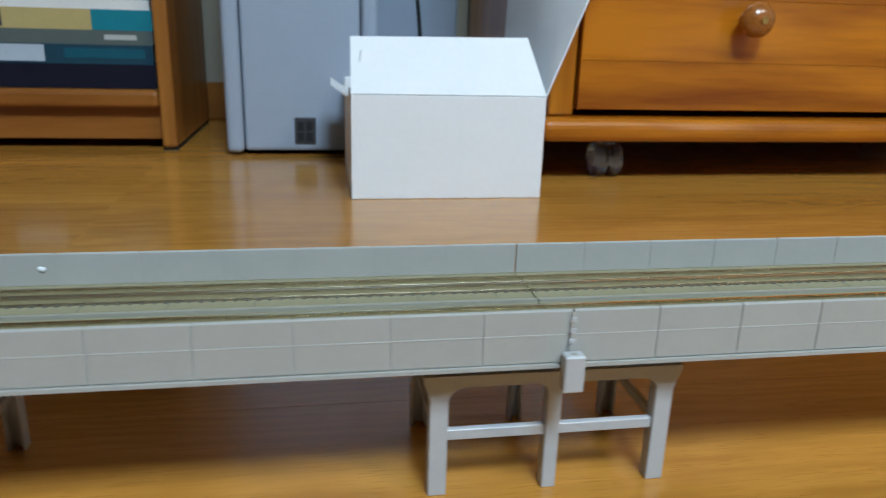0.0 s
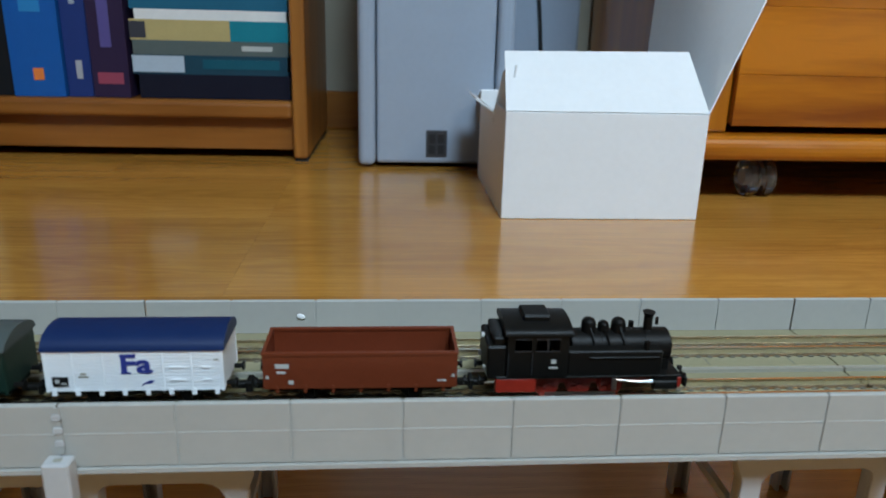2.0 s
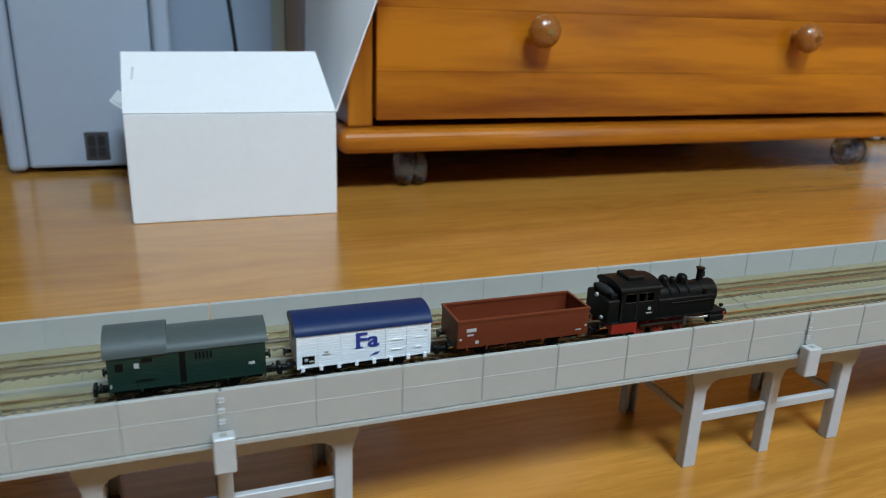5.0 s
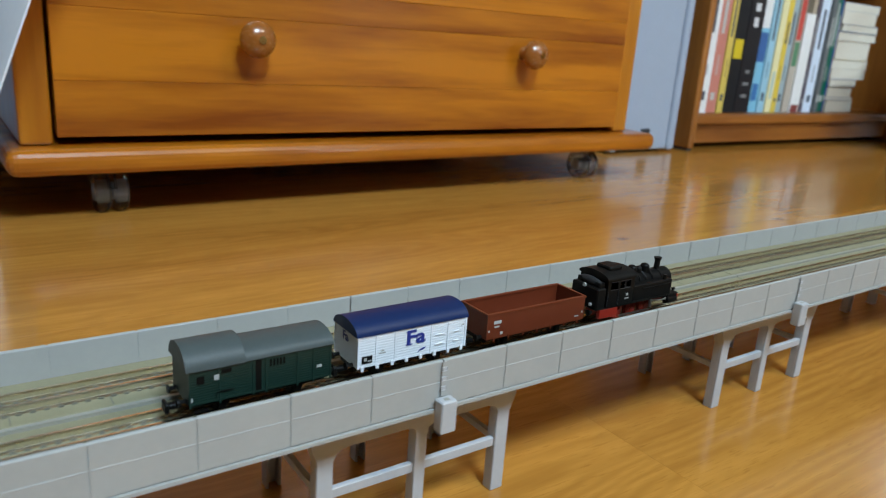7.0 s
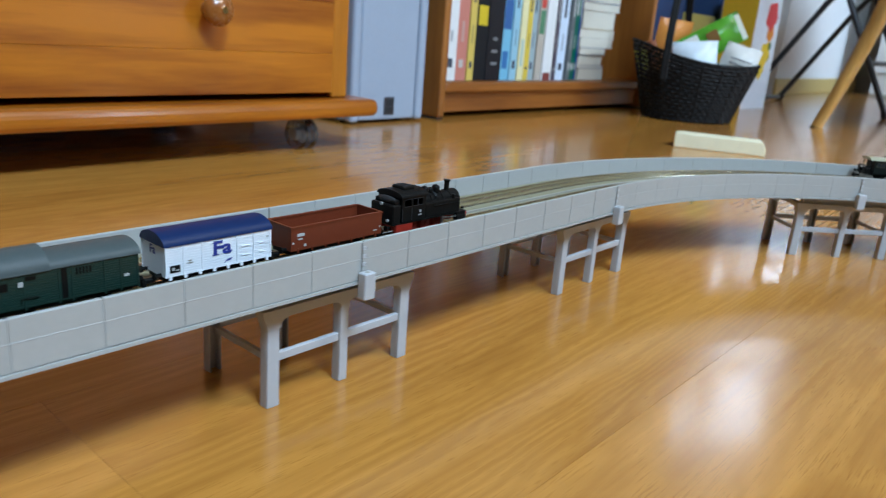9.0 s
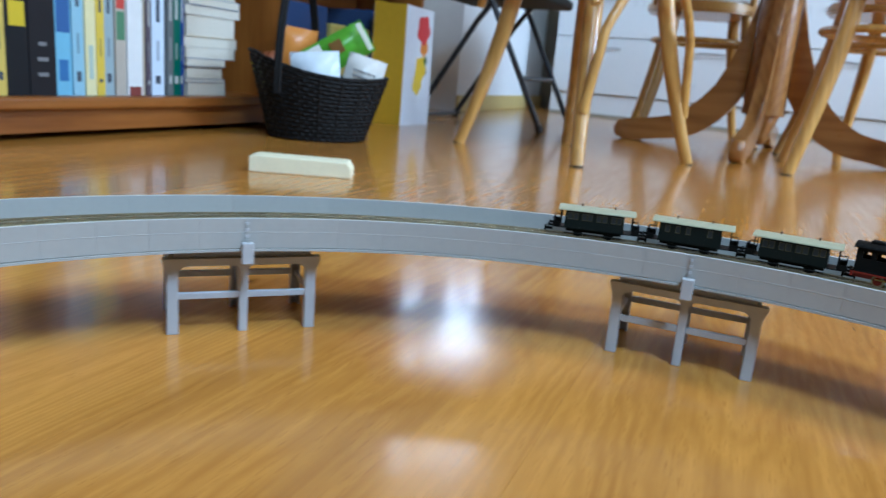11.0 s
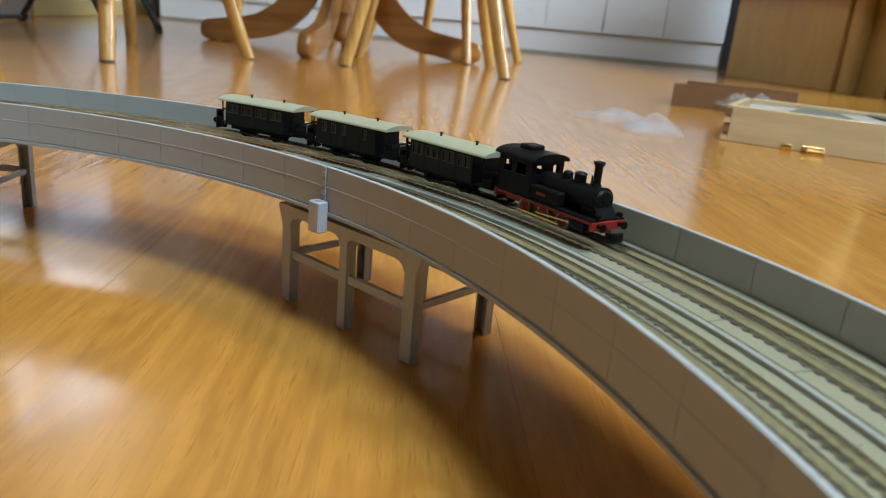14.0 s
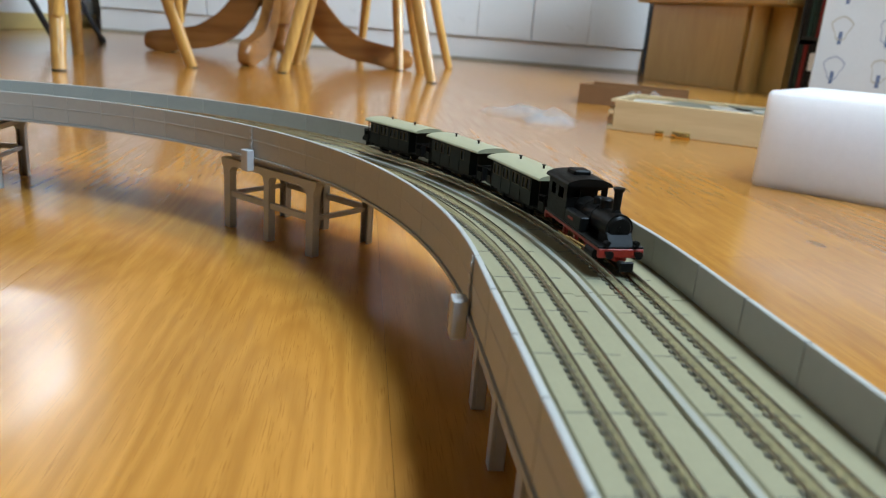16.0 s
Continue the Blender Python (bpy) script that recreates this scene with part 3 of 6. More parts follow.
def build_tank_loco():
    ob = thing("steam_locomotive", Matrix(), "black model tank locomotive with red frame and three domes", "model locomotive")
    spin = []
    part("frame", B(-0.0655, -0.0035, -0.0026, 0.0026, 0.0034, 0.0082, bevel=0.0003), RED, ob)
    part("front_buffer_beam", B(-0.0042, -0.0028, -0.0088, 0.0088, 0.0048, 0.0082, bevel=0.0002), RED, ob, "red buffer beam")
    part("running_board", B(-0.068, -0.003, -0.0088, 0.0088, 0.0082, 0.0090, bevel=0.0002), BLACK, ob)
    part("rear_steps", B(-0.068, -0.054, -0.0086, -0.0064, 0.0036, 0.0082, bevel=0.0002), RED, ob, "red step valance")
    part("rear_steps", B(-0.068, -0.054, 0.0064, 0.0086, 0.0036, 0.0082, bevel=0.0002), RED, ob, "red step valance")
    # side tanks with cab side below the windows
    for sg in (-1, 1):
        b = B(-0.0435, -0.0105, *sorted((sg * 0.0046, sg * 0.0090)), 0.0090, 0.0172, bevel=0.0004)
        t = part("side_tank", b, BLACK, ob)
        bb = bmesh.new()
        for i in range(10):
            for z in (0.0096, 0.0162):
                ball(bb, (-0.040 + i * 0.0031, sg * 0.0090, z), 0.00022, u=6, v=4)
        part("rivets", bb, BLACK, t)
        bb = bmesh.new()
        tube(bb, [(-0.036, sg * 0.0093, 0.0152), (-0.012, sg * 0.0093, 0.0152)], 0.0003, 6)
        part("handrail", bb, BLACK, t)
    b = bmesh.new()
    rod(b, (-0.041, 0, 0.0152), (-0.0065, 0, 0.0152), 0.0052, seg=24)
    for x in (-0.0385, -0.030, -0.022, -0.0145):
        rod(b, (x - 0.0004, 0, 0.0152), (x + 0.0004, 0, 0.0152), 0.00535, seg=24)
    part("boiler", b, BLACK, ob, smooth=40)
    b = bmesh.new()
    rod(b, (-0.0145, 0, 0.0152), (-0.0062, 0, 0.0152), 0.0055, seg=24)
    rod(b, (-0.0062, 0, 0.0152), (-0.0054, 0, 0.0152), 0.0050, 0.0044, seg=24)
    rod(b, (-0.0056, 0, 0.0152), (-0.0050, 0, 0.0152), 0.0012, seg=10)
    box(b, -0.0145, -0.0065, -0.005, 0.005, 0.0090, 0.0125)
    part("smokebox", b, BLACK, ob, smooth=40)
    b = bmesh.new()
    rod(b, (-0.0132, 0, 0.0205), (-0.0132, 0, 0.0250), 0.0016, 0.0015, seg=16)
    rod(b, (-0.0132, 0, 0.0246), (-0.0132, 0, 0.0262), 0.0015, 0.0022, seg=16)
    rod(b, (-0.0132, 0, 0.0192), (-0.0132, 0, 0.0206), 0.0025, 0.0016, seg=16)
    part("chimney", b, BLACK, ob, smooth=40)
    for x, r, z in ((-0.0345, 0.0027, 0.0226), (-0.0292, 0.0021, 0.0219), (-0.0238, 0.0027, 0.0225)):
        b = bmesh.new()
        rod(b, (x, 0, 0.0190), (x, 0, z), r, r * 0.94, seg=16)
        ball(b, (x, 0, z), r * 0.94, sz=0.75, u=16)
        dome = part("dome", b, BLACK, ob, smooth=50)
        bb = bmesh.new()
        for sg in (-1, 1):
            tube(bb, [(x, sg * r * 0.9, z - 0.0006), (x + 0.0008, sg * 0.0046, 0.0190), (x + 0.0012, sg * 0.0057, 0.0160)], 0.0003, 5)
        part("sand_pipe", bb, BLACK, dome)
    b = bmesh.new()
    rod(b, (-0.0092, 0.0018, 0.0212), (-0.0092, 0.0018, 0.0235), 0.0006, seg=8)
    part("bell", b, BLACK, ob)
    # cab with an arched roof and open windows
    for sg in (-1, 1):
        y0, y1 = sorted((sg * 0.0082, sg * 0.0090))
        b = bmesh.new()
        box(b, -0.0645, -0.0435, y0, y1, 0.0090, 0.0172)
        for xa, xb in ((-0.0645, -0.0620), (-0.0563, -0.0548), (-0.0466, -0.0435)):
            box(b, xa, xb, y0, y1, 0.0172, 0.0214)
        box(b, -0.0645, -0.0435, y0, y1, 0.0214, 0.0226)
        part("cab_side", b, BLACK, ob)
        b = bmesh.new()
        for xa, xb in ((-0.0620, -0.0563), (-0.0548, -0.0466)):
            for q in (0.0172, 0.0211):
                box(b, xa, xb, *sorted((sg * 0.0089, sg * 0.0092)), q, q + 0.0003)
        box(b, -0.0509, -0.0505, *sorted((sg * 0.0085, sg * 0.0091)), 0.0172, 0.0214)
        part("window_frame", b, BLACKM, ob)
        bb = bmesh.new()
        for q in (-0.0642, -0.0560):
            tube(bb, [(q, sg * 0.0093, 0.0098), (q, sg * 0.0093, 0.0168)], 0.0002, 5)
        part("grab_rail", bb, BLACKM, ob)
        part("cab_glass", B(-0.0548, -0.0466, *sorted((sg * 0.0084, sg * 0.0086)), 0.0172, 0.0214), CLEAR, ob)
        bars(ob, [(-0.0485, sg * 0.00905, 0.0140, 0.0016, 0.0013), (-0.0485, sg * 0.00905, 0.0120, 0.0030, 0.0006)], WHITEPRINT, "plate", sg)
    part("cab_front", B(-0.0445, -0.0435, -0.0082, 0.0082, 0.0090, 0.0228), BLACK, ob)
    part("cab_back", B(-0.0645, -0.0635, -0.0082, 0.0082, 0.0090, 0.0228), BLACK, ob)
    b = bmesh.new()
    prism(b, [(0.0096, 0.0222)] + arched(0.0096, 0.0226, 0.0030, 14) + [(-0.0096, 0.0222)], -0.0655, -0.0425, "YZ")
    part("cab_roof", b, BLACK, ob, smooth=30)
    part("roof_vent", B(-0.0588, -0.0492, -0.0046, 0.0046, 0.0246, 0.0270, bevel=0.0006), BLACK, ob)
    part("coal_bunker", box(box(bmesh.new(), -0.0712, -0.0645, -0.0086, 0.0086, 0.0080, 0.0188, bevel=0.0006), -0.0690, -0.0645, -0.0074, 0.0074, 0.0186, 0.0212, bevel=0.0005), BLACK, ob)
    part("coal", ball(bmesh.new(), (-0.0672, 0, 0.0205), 0.0042, sx=0.55, sy=1.7, sz=0.5), RUBBER, ob)
    for yy in (-0.005, 0.005):
        part("tail_lamp", rod(bmesh.new(), (-0.0712, yy, 0.0105), (-0.0722, yy, 0.0105), 0.0008, seg=10), WHITEPRINT, ob, "white lamp lens")
        part("head_lamp", rod(bmesh.new(), (-0.0028, yy, 0.0096), (-0.0015, yy, 0.0096), 0.0008, seg=10), BLACK, ob)
    part("upper_lamp", rod(bmesh.new(), (-0.0712, 0, 0.0188), (-0.0722, 0, 0.0188), 0.0009, seg=10), WHITEPRINT, ob, "white lamp lens")
    for sg in (-1, 1):
        b = bmesh.new()
        rod(b, (-0.0125, sg * 0.0076, 0.0058), (-0.0045, sg * 0.0076, 0.0058), 0.0021, seg=12)
        box(b, -0.0125, -0.0045, *sorted((sg * 0.0060, sg * 0.0090)), 0.0068, 0.0088)
        part("cylinder", b, BLACK, ob)
        b = bmesh.new()
        tube(b, [(-0.0125, sg * 0.0080, 0.0062), (-0.0260, sg * 0.0082, 0.0072)], 0.00035, 6)
        tube(b, [(-0.0260, sg * 0.0082, 0.0072), (-0.0270, sg * 0.0082, 0.0042)], 0.0003, 6)
        part("slide_bar", b, STEEL, ob, "bright metal slide bar")
        b = bmesh.new()
        tube(b, [(-0.0260, sg * 0.0084, 0.0075), (-0.0180, sg * 0.0084, 0.0066), (-0.0120, sg * 0.0080, 0.0070)], 0.0003, 6)
        box(b, -0.0272, -0.0256, *sorted((sg * 0.0078, sg * 0.0086)), 0.0040, 0.0084)
        part("valve_gear", b, STEEL, ob, "bright metal valve gear")
        part("air_pump", rod(bmesh.new(), (-0.0160, sg * 0.0078, 0.0172), (-0.0160, sg * 0.0078, 0.0196), 0.0010, seg=10), BLACK, ob)
    spin += wheelset(ob, (-0.0490, -0.0375, -0.0260), 0.0036, RED, spokes=9)
    rods = []
    for sg in (-1, 1):
        b = B(-0.0240, 0.0010, *sorted((sg * 0.0062, sg * 0.0068)), -0.0004, 0.0004)
        o = part("coupling_rod", b, STEEL, ob, "bright metal coupling rod", m=pose(-0.0260, 0, 0.0036))
        rods.append((o, -0.0260, 0.0036))
    buffers(ob, -0.0030, 1)
    buffers(ob, -0.0705, -1)
    coupler(ob, -0.003, 1)
    coupler(ob, -0.0705, -1)
    # the body is drawn out to 71 mm; bring it to the true 61 mm
    k = 0.875
    turning = {w for w, *_ in spin} | {o for o, *_ in rods}
    for o in ob.children:
        if o in turning:
            o.location.x *= k
        else:
            for c in (o, *o.children):
                c.data.transform(Matrix.Diagonal((k, 1, 1, 1)))
    for o, *_ in rods:
        o.data.transform(Matrix.Diagonal((k, 1, 1, 1)))
    spin = [(w, x * k, y, r) for w, x, y, r in spin]
    rods = [(o, x * k, z) for o, x, z in rods]
    return ob, spin, rods


def build_gondola():
    ob = thing("open_wagon", Matrix(), "rust-brown empty model open goods wagon", "model wagon")
    L = 0.0565
    z0, z1 = 0.0062, 0.0174
    part("floor", B(-L + 0.0008, -0.0008, -HW + 0.0008, HW - 0.0008, z0, z0 + 0.0012), REDBROWN_D, ob)
    for sg in (-1, 1):
        w = part("side_wall", B(-L, 0, *sorted((sg * (HW - 0.0008), sg * HW)), z0, z1 - 0.0005), REDBROWN, ob)
        b = bmesh.new()
        for i in range(7):
            x = -L + 0.004 + i * (L - 0.008) / 6
            box(b, x - 0.0004, x + 0.0004, *sorted((sg * HW, sg * (HW + 0.00025))), z0 - 0.0012, z0 + 0.001)
        part("stakes", b, REDBROWN, w)
        bars(ob, [(-L + 0.0055, sg * HW, 0.0135, 0.0040, 0.0014), (-L + 0.0052, sg * HW, 0.0115, 0.0026, 0.0007), (-L + 0.0080, sg * HW, 0.0083, 0.0014, 0.0012), (-0.0045, sg * HW, 0.0085, 0.0026, 0.0005),
                  (-0.0012, sg * HW, 0.0100, 0.0009, 0.0009), (-L + 0.0012, sg * HW, 0.0100, 0.0009, 0.0009)], WHITEPRINT, "marking", sg)
    for x in (-L, -0.0008):
        part("end_wall", B(x, x + 0.0008, -HW + 0.0008, HW - 0.0008, z0, z1 - 0.0005), REDBROWN, ob)
    b = bmesh.new()
    for sg in (-1, 1):
        box(b, -L - 0.0003, 0.0003, *sorted((sg * (HW - 0.0011), sg * (HW + 0.0003))), z1 - 0.0006, z1 + 0.0002)
    for x in (-L - 0.0003, -0.0008):
        box(b, x, x + 0.0011, -HW + 0.0011, HW - 0.0011, z1 - 0.0006, z1 + 0.0002)
    part("top_rim", b, REDBROWN, ob)
    spin = underframe(ob, -L + 0.001, -0.001)
    buffers(ob, 0, 1)
    buffers(ob, -L, -1)
    coupler(ob, 0, 1)
    coupler(ob, -L, -1)
    return ob, spin


def boarded_side(ob, L, z0, z1, m, sg, n):
    """Planked side: thin boards laid with fine grooves."""
    w = part("side_wall", B(-L, 0, *sorted((sg * (HW - 0.0010), sg * (HW - 0.0002))), z0, z1), m, ob)
    h = (z1 - z0) / n
    for i in range(n):
        part("board", B(-L + 0.0001, -0.0001, *sorted((sg * (HW - 0.0002), sg * HW)), z0 + i * h + 0.00008, z0 + (i + 1) * h - 0.00008), m, w)
    return w


def build_boxcar():
    ob = thing("covered_wagon", Matrix(), "white model refrigerator wagon with dark blue roof and blue lettering", "model wagon")
    L = 0.0495
    z0, z1 = 0.0062, 0.0190
    for sg in (-1, 1):
        boarded_side(ob, L, z0, z1, WHITE, sg, 12)
        for x, w in ((-L + 0.0003, 0.0008), (-0.0003, 0.0008), (-0.0335, 0.0006), (-0.0170, 0.0006), (-0.0418, 0.0004), (-0.0090, 0.0004)):
            part("post", B(x - w / 2, x + w / 2, *sorted((sg * HW, sg * (HW + 0.0003))), z0, z1), WHITE, ob)
        for i in range(8):
            x = -L + 0.002 + i * (L - 0.004) / 7
            part("sill_bracket", B(x - 0.0006, x + 0.0006, *sorted((sg * (HW - 0.0002), sg * (HW + 0.0004))), z0 - 0.0012, z0 + 0.0006), WHITE, ob)
        b = bmesh.new()
        for z in (0.0135, 0.0095):
            box(b, -0.0150, -0.0108, *sorted((sg * HW, sg * (HW + 0.0004))), z, z + 0.0004)
            box(b, -0.0060, -0.0035, *sorted((sg * HW, sg * (HW + 0.0004))), z, z + 0.0004)
        part("door_hinge", b, WHITE, ob)
        f = 1 if sg < 0 else -1
        text(ob, "Fa", 0.0080, Matrix.Translation((-0.0243, sg * (HW + 0.00025), 0.0146)) @ pose(0, 0, 0, 90, 0, 0 if sg < 0 else 180) @ Matrix.Diagonal((1.25, 1, 1, 1)), BLUEPRINT, "lettering", 0.00022)
        for xa, xb, z in ((-0.0286, -0.0258, 0.0118), (-0.0286, -0.0270, 0.0170), (-0.0218, -0.0204, 0.0118)):
            q = (xa, xb) if sg < 0 else (-0.0486 - xb, -0.0486 - xa)
            part("serif", B(*q, *sorted((sg * HW, sg * (HW + 0.0003))), z, z + 0.0004), BLUEPRINT, ob)
        b = bmesh.new()
        prism(b, [(-0.0008, 0), (0.0004, 0.0006), (0.0022, 0.0009), (0.0032, 0.0018), (0.0016, 0.0017), (0.0002, 0.0010)], 0, 0.00012)
        part("leaf_mark", b, BLUEPRINT, ob, m=pose(-0.0225, sg * (HW + 0.0002), 0.0078))
        bars(ob, [(-L + 0.0040, sg * (HW + 0.0001), 0.0094, 0.0044, 0.0030)], BLACK, "label_board", sg)
        bars(ob, [(-L + 0.0032, sg * (HW + 0.0003), 0.0096, 0.0012, 0.0012), (-L + 0.0050, sg * (HW + 0.0003), 0.0089, 0.0016, 0.0005)], WHITEPRINT, "label_line", sg)
        bars(ob, [(-L + 0.0105, sg * (HW + 0.0001), 0.0118, 0.0015, 0.0005), (-L + 0.0105, sg * (HW + 0.0001), 0.0109, 0.0028, 0.0004), (-0.0018, sg * (HW + 0.0001), 0.0160, 0.0012, 0.0004)], TROUGH, "marking", sg)
    for x, sg in ((-L, -1), (-0.0008, 1)):
        b = bmesh.new()
        prism(b, [(HW - 0.0011, z0), (HW - 0.0011, z1)] + arched(HW - 0.0011, z1, 0.0038) + [(-HW + 0.0011, z0)], x, x + 0.0008, "YZ")
        part("end_wall", b, WHITE, ob)
    text(ob, "Fa", 0.0050, Matrix.Translation((-L - 0.0001, 0.0005, 0.0160)) @ pose(0, 0, 0, 90, 0, -90), BLUEPRINT, "lettering", 0.0001)
    b = bmesh.new()
    prism(b, arched(HW + 0.0004, z1 - 0.0002, 0.0050, 16), -L - 0.0006, 0.0006, "YZ")
    part("roof", b, ROOFBLUE, ob, smooth=30)
    spin = underframe(ob, -L + 0.001, -0.001)
    buffers(ob, 0, 1)
    buffers(ob, -L, -1)
    coupler(ob, 0, 1)
    coupler(ob, -L, -1)
    return ob, spin


def build_van():
    ob = thing("baggage_van", Matrix(), "dark green model baggage van with raised grey roof end", "model wagon")
    L = 0.0505
    z0, z1 = 0.0062, 0.0188
    for sg in (-1, 1):
        boarded_side(ob, L, z0, z1, GREEN, sg, 14)
        for x in (-L + 0.0004, -0.0404, -0.0290, -0.0245, -0.0130, -0.0070, -0.0004):
            part("post", B(x - 0.0003, x + 0.0003, *sorted((sg * HW, sg * (HW + 0.0003))), z0 - 0.0008, z1), GREEN, ob)
        part("door_gap", B(-0.0282, -0.0262, *sorted((sg * (HW - 0.0001), sg * (HW + 0.00015))), z0 + 0.0008, z1 - 0.0006), BLACK, ob)
        b = bmesh.new()
        box(b, -0.0480, -0.0455, *sorted((sg * (HW - 0.0001), sg * (HW + 0.0002))), 0.0135, 0.0163)
        box(b, -0.0400, -0.0365, *sorted((sg * (HW - 0.0001), sg * (HW + 0.0002))), 0.0160, 0.0174)
        part("window", b, BLACK, ob)
        b = bmesh.new()
        for i in range(5):
            box(b, -0.0232 + i * 0.0012, -0.0225 + i * 0.0012, *sorted((sg * (HW - 0.0001), sg * (HW + 0.0002))), 0.0150, 0.0175)
        part("vent_slots", b, BLACK, ob)
        bars(ob, [(-0.0415, sg * (HW + 0.0001), 0.0150, 0.0016, 0.0018), (-0.0048, sg * (HW + 0.0001), 0.0112, 0.0020, 0.0010), (-L + 0.0008, sg * (HW + 0.0003), 0.0085, 0.0005, 0.0014)], WHITEPRINT, "marking", sg)
        b = bmesh.new()
        tube(b, [(-0.0418, sg * (HW + 0.0005), 0.0080), (-0.0418, sg * (HW + 0.0005), 0.0098), (-0.036, sg * (HW + 0.0005), 0.0098)], 0.00018, 5)
        part("handrail", b, BLACK, ob)
        bb = B(-0.0485, -0.0440, *sorted((sg * 0.0070, sg * 0.0090)), 0.0030, 0.0034)
        part("step", bb, BLACK, ob)
    for x in (-L, -0.0008):
        b = bmesh.new()
        prism(b, [(HW - 0.0011, z0), (HW - 0.0011, z1)] + arched(HW - 0.0011, z1, 0.0034) + [(-HW + 0.0011, z0)], x, x + 0.0008, "YZ")
        part("end_wall", b, GREEN, ob)
    b = bmesh.new()
    prism(b, arched(HW + 0.0004, z1 - 0.0002, 0.0045, 16), -0.0318, 0.0008, "YZ")
    part("roof", b, ROOFGREY, ob, smooth=30)
    b = bmesh.new()
    prism(b, arched(HW + 0.0006, z1 - 0.0004, 0.0070, 16), -L - 0.0010, -0.0318, "YZ")
    part("raised_roof", b, ROOFGREY, ob, smooth=30)
    spin = underframe(ob, -L + 0.001, -0.001)
    buffers(ob, 0, 1)
    buffers(ob, -L, -1)
    coupler(ob, 0, 1)
    coupler(ob, -L, -1)
    return ob, spin


def build_old_loco():
    ob = thing("branch_line_locomotive", Matrix(), "small black model tank locomotive with tall chimney and red frame", "model locomotive")
    part("frame", B(-0.058, -0.003, -0.0026, 0.0026, 0.0034, 0.0080, bevel=0.0003), RED, ob)
    part("front_buffer_beam", B(-0.0042, -0.0026, -0.0085, 0.0085, 0.0048, 0.0080, bevel=0.0002), RED, ob, "red buffer beam")
    part("rear_buffer_beam", B(-0.0590, -0.0575, -0.0085, 0.0085, 0.0048, 0.0080, bevel=0.0002), RED, ob, "red buffer beam")
    part("running_board", B(-0.059, -0.003, -0.0086, 0.0086, 0.0080, 0.0088, bevel=0.0002), BLACK, ob)
    for sg in (-1, 1):
        part("valance", B(-0.0570, -0.0040, *sorted((sg * 0.0080, sg * 0.0085)), 0.0070, 0.0080), RED, ob, "red valance")
        part("side_tank", B(-0.0375, -0.0215, *sorted((sg * 0.0044, sg * 0.0084)), 0.0088, 0.0142, bevel=0.0004), BLACK, ob)
        part("plate", B(-0.0335, -0.0285, *sorted((sg * 0.0084, sg * 0.0086)), 0.0112, 0.0122), RED, ob, "red number plate")
        b = bmesh.new()
        rod(b, (-0.0135, sg * 0.0074, 0.0050), (-0.0065, sg * 0.0074, 0.0050), 0.0019, seg=12)
        part("cylinder", b, BLACK, ob)
        b = bmesh.new()
        tube(b, [(-0.0135, sg * 0.0078, 0.0052), (-0.0330, sg * 0.0080, 0.0040)], 0.00035, 6)
        part("piston_rod", b, BRASS, ob, "bright brass piston rod")
    b = bmesh.new()
    rod(b, (-0.038, 0, 0.0142), (-0.0070, 0, 0.0142), 0.0048, seg=24)
    for x in (-0.030, -0.022, -0.0135):
        rod(b, (x - 0.0004, 0, 0.0142), (x + 0.0004, 0, 0.0142), 0.0050, seg=24)
    part("boiler", b, BLACK, ob, smooth=40)
    b = bmesh.new()
    rod(b, (-0.0135, 0, 0.0142), (-0.0068, 0, 0.0142), 0.0052, seg=24)
    rod(b, (-0.0068, 0, 0.0142), (-0.0060, 0, 0.0142), 0.0046, 0.0038, seg=24)
    rod(b, (-0.0062, 0, 0.0142), (-0.0056, 0, 0.0142), 0.0010, seg=8)
    prism(b, [(-0.0130, 0.0088), (-0.0030, 0.0088), (-0.0066, 0.0130), (-0.0130, 0.0130)], -0.0046, 0.0046)
    part("smokebox", b, BLACK, ob, smooth=40)
    b = bmesh.new()
    rod(b, (-0.0112, 0, 0.0180), (-0.0112, 0, 0.0200), 0.0024, 0.0016, seg=16)
    rod(b, (-0.0112, 0, 0.0200), (-0.0112, 0, 0.0268), 0.0014, 0.0015, seg=16)
    rod(b, (-0.0112, 0, 0.0268), (-0.0112, 0, 0.0280), 0.0019, 0.0022, seg=16)
    part("chimney", b, BLACK, ob, smooth=40)
    b = bmesh.new()
    rod(b, (-0.0196, 0, 0.0180), (-0.0196, 0, 0.0218), 0.0024, 0.0023, seg=16)
    rod(b, (-0.0196, 0, 0.0218), (-0.0196, 0, 0.0224), 0.0026, 0.0020, seg=16)
    part("steam_dome", b, BLACK, ob, smooth=40)
    b = bmesh.new()
    rod(b, (-0.0262, 0, 0.0178), (-0.0262, 0, 0.0206), 0.0022, 0.0020, seg=16)
    ball(b, (-0.0262, 0, 0.0206), 0.0020, sz=0.6)
    part("sand_dome", b, BLACK, ob, smooth=40)
    b = bmesh.new()
    rod(b, (-0.0148, 0.0012, 0.0188), (-0.0148, 0.0012, 0.0222), 0.0005, 0.0003, seg=8)
    part("whistle", b, BLACK, ob)
    for sg in (-1, 1):
        y0, y1 = sorted((sg * 0.0076, sg * 0.0084))
        b = bmesh.new()
        box(b, -0.0575, -0.0375, y0, y1, 0.0088, 0.0165)
        box(b, -0.0575, -0.0540, y0, y1, 0.0165, 0.0228)
        box(b, -0.0495, -0.0465, y0, y1, 0.0165, 0.0228)
        box(b, -0.0410, -0.0375, y0, y1, 0.0165, 0.0228)
        box(b, -0.0575, -0.0375, y0, y1, 0.0210, 0.0232)
        part("cab_side", b, BLACK, ob)
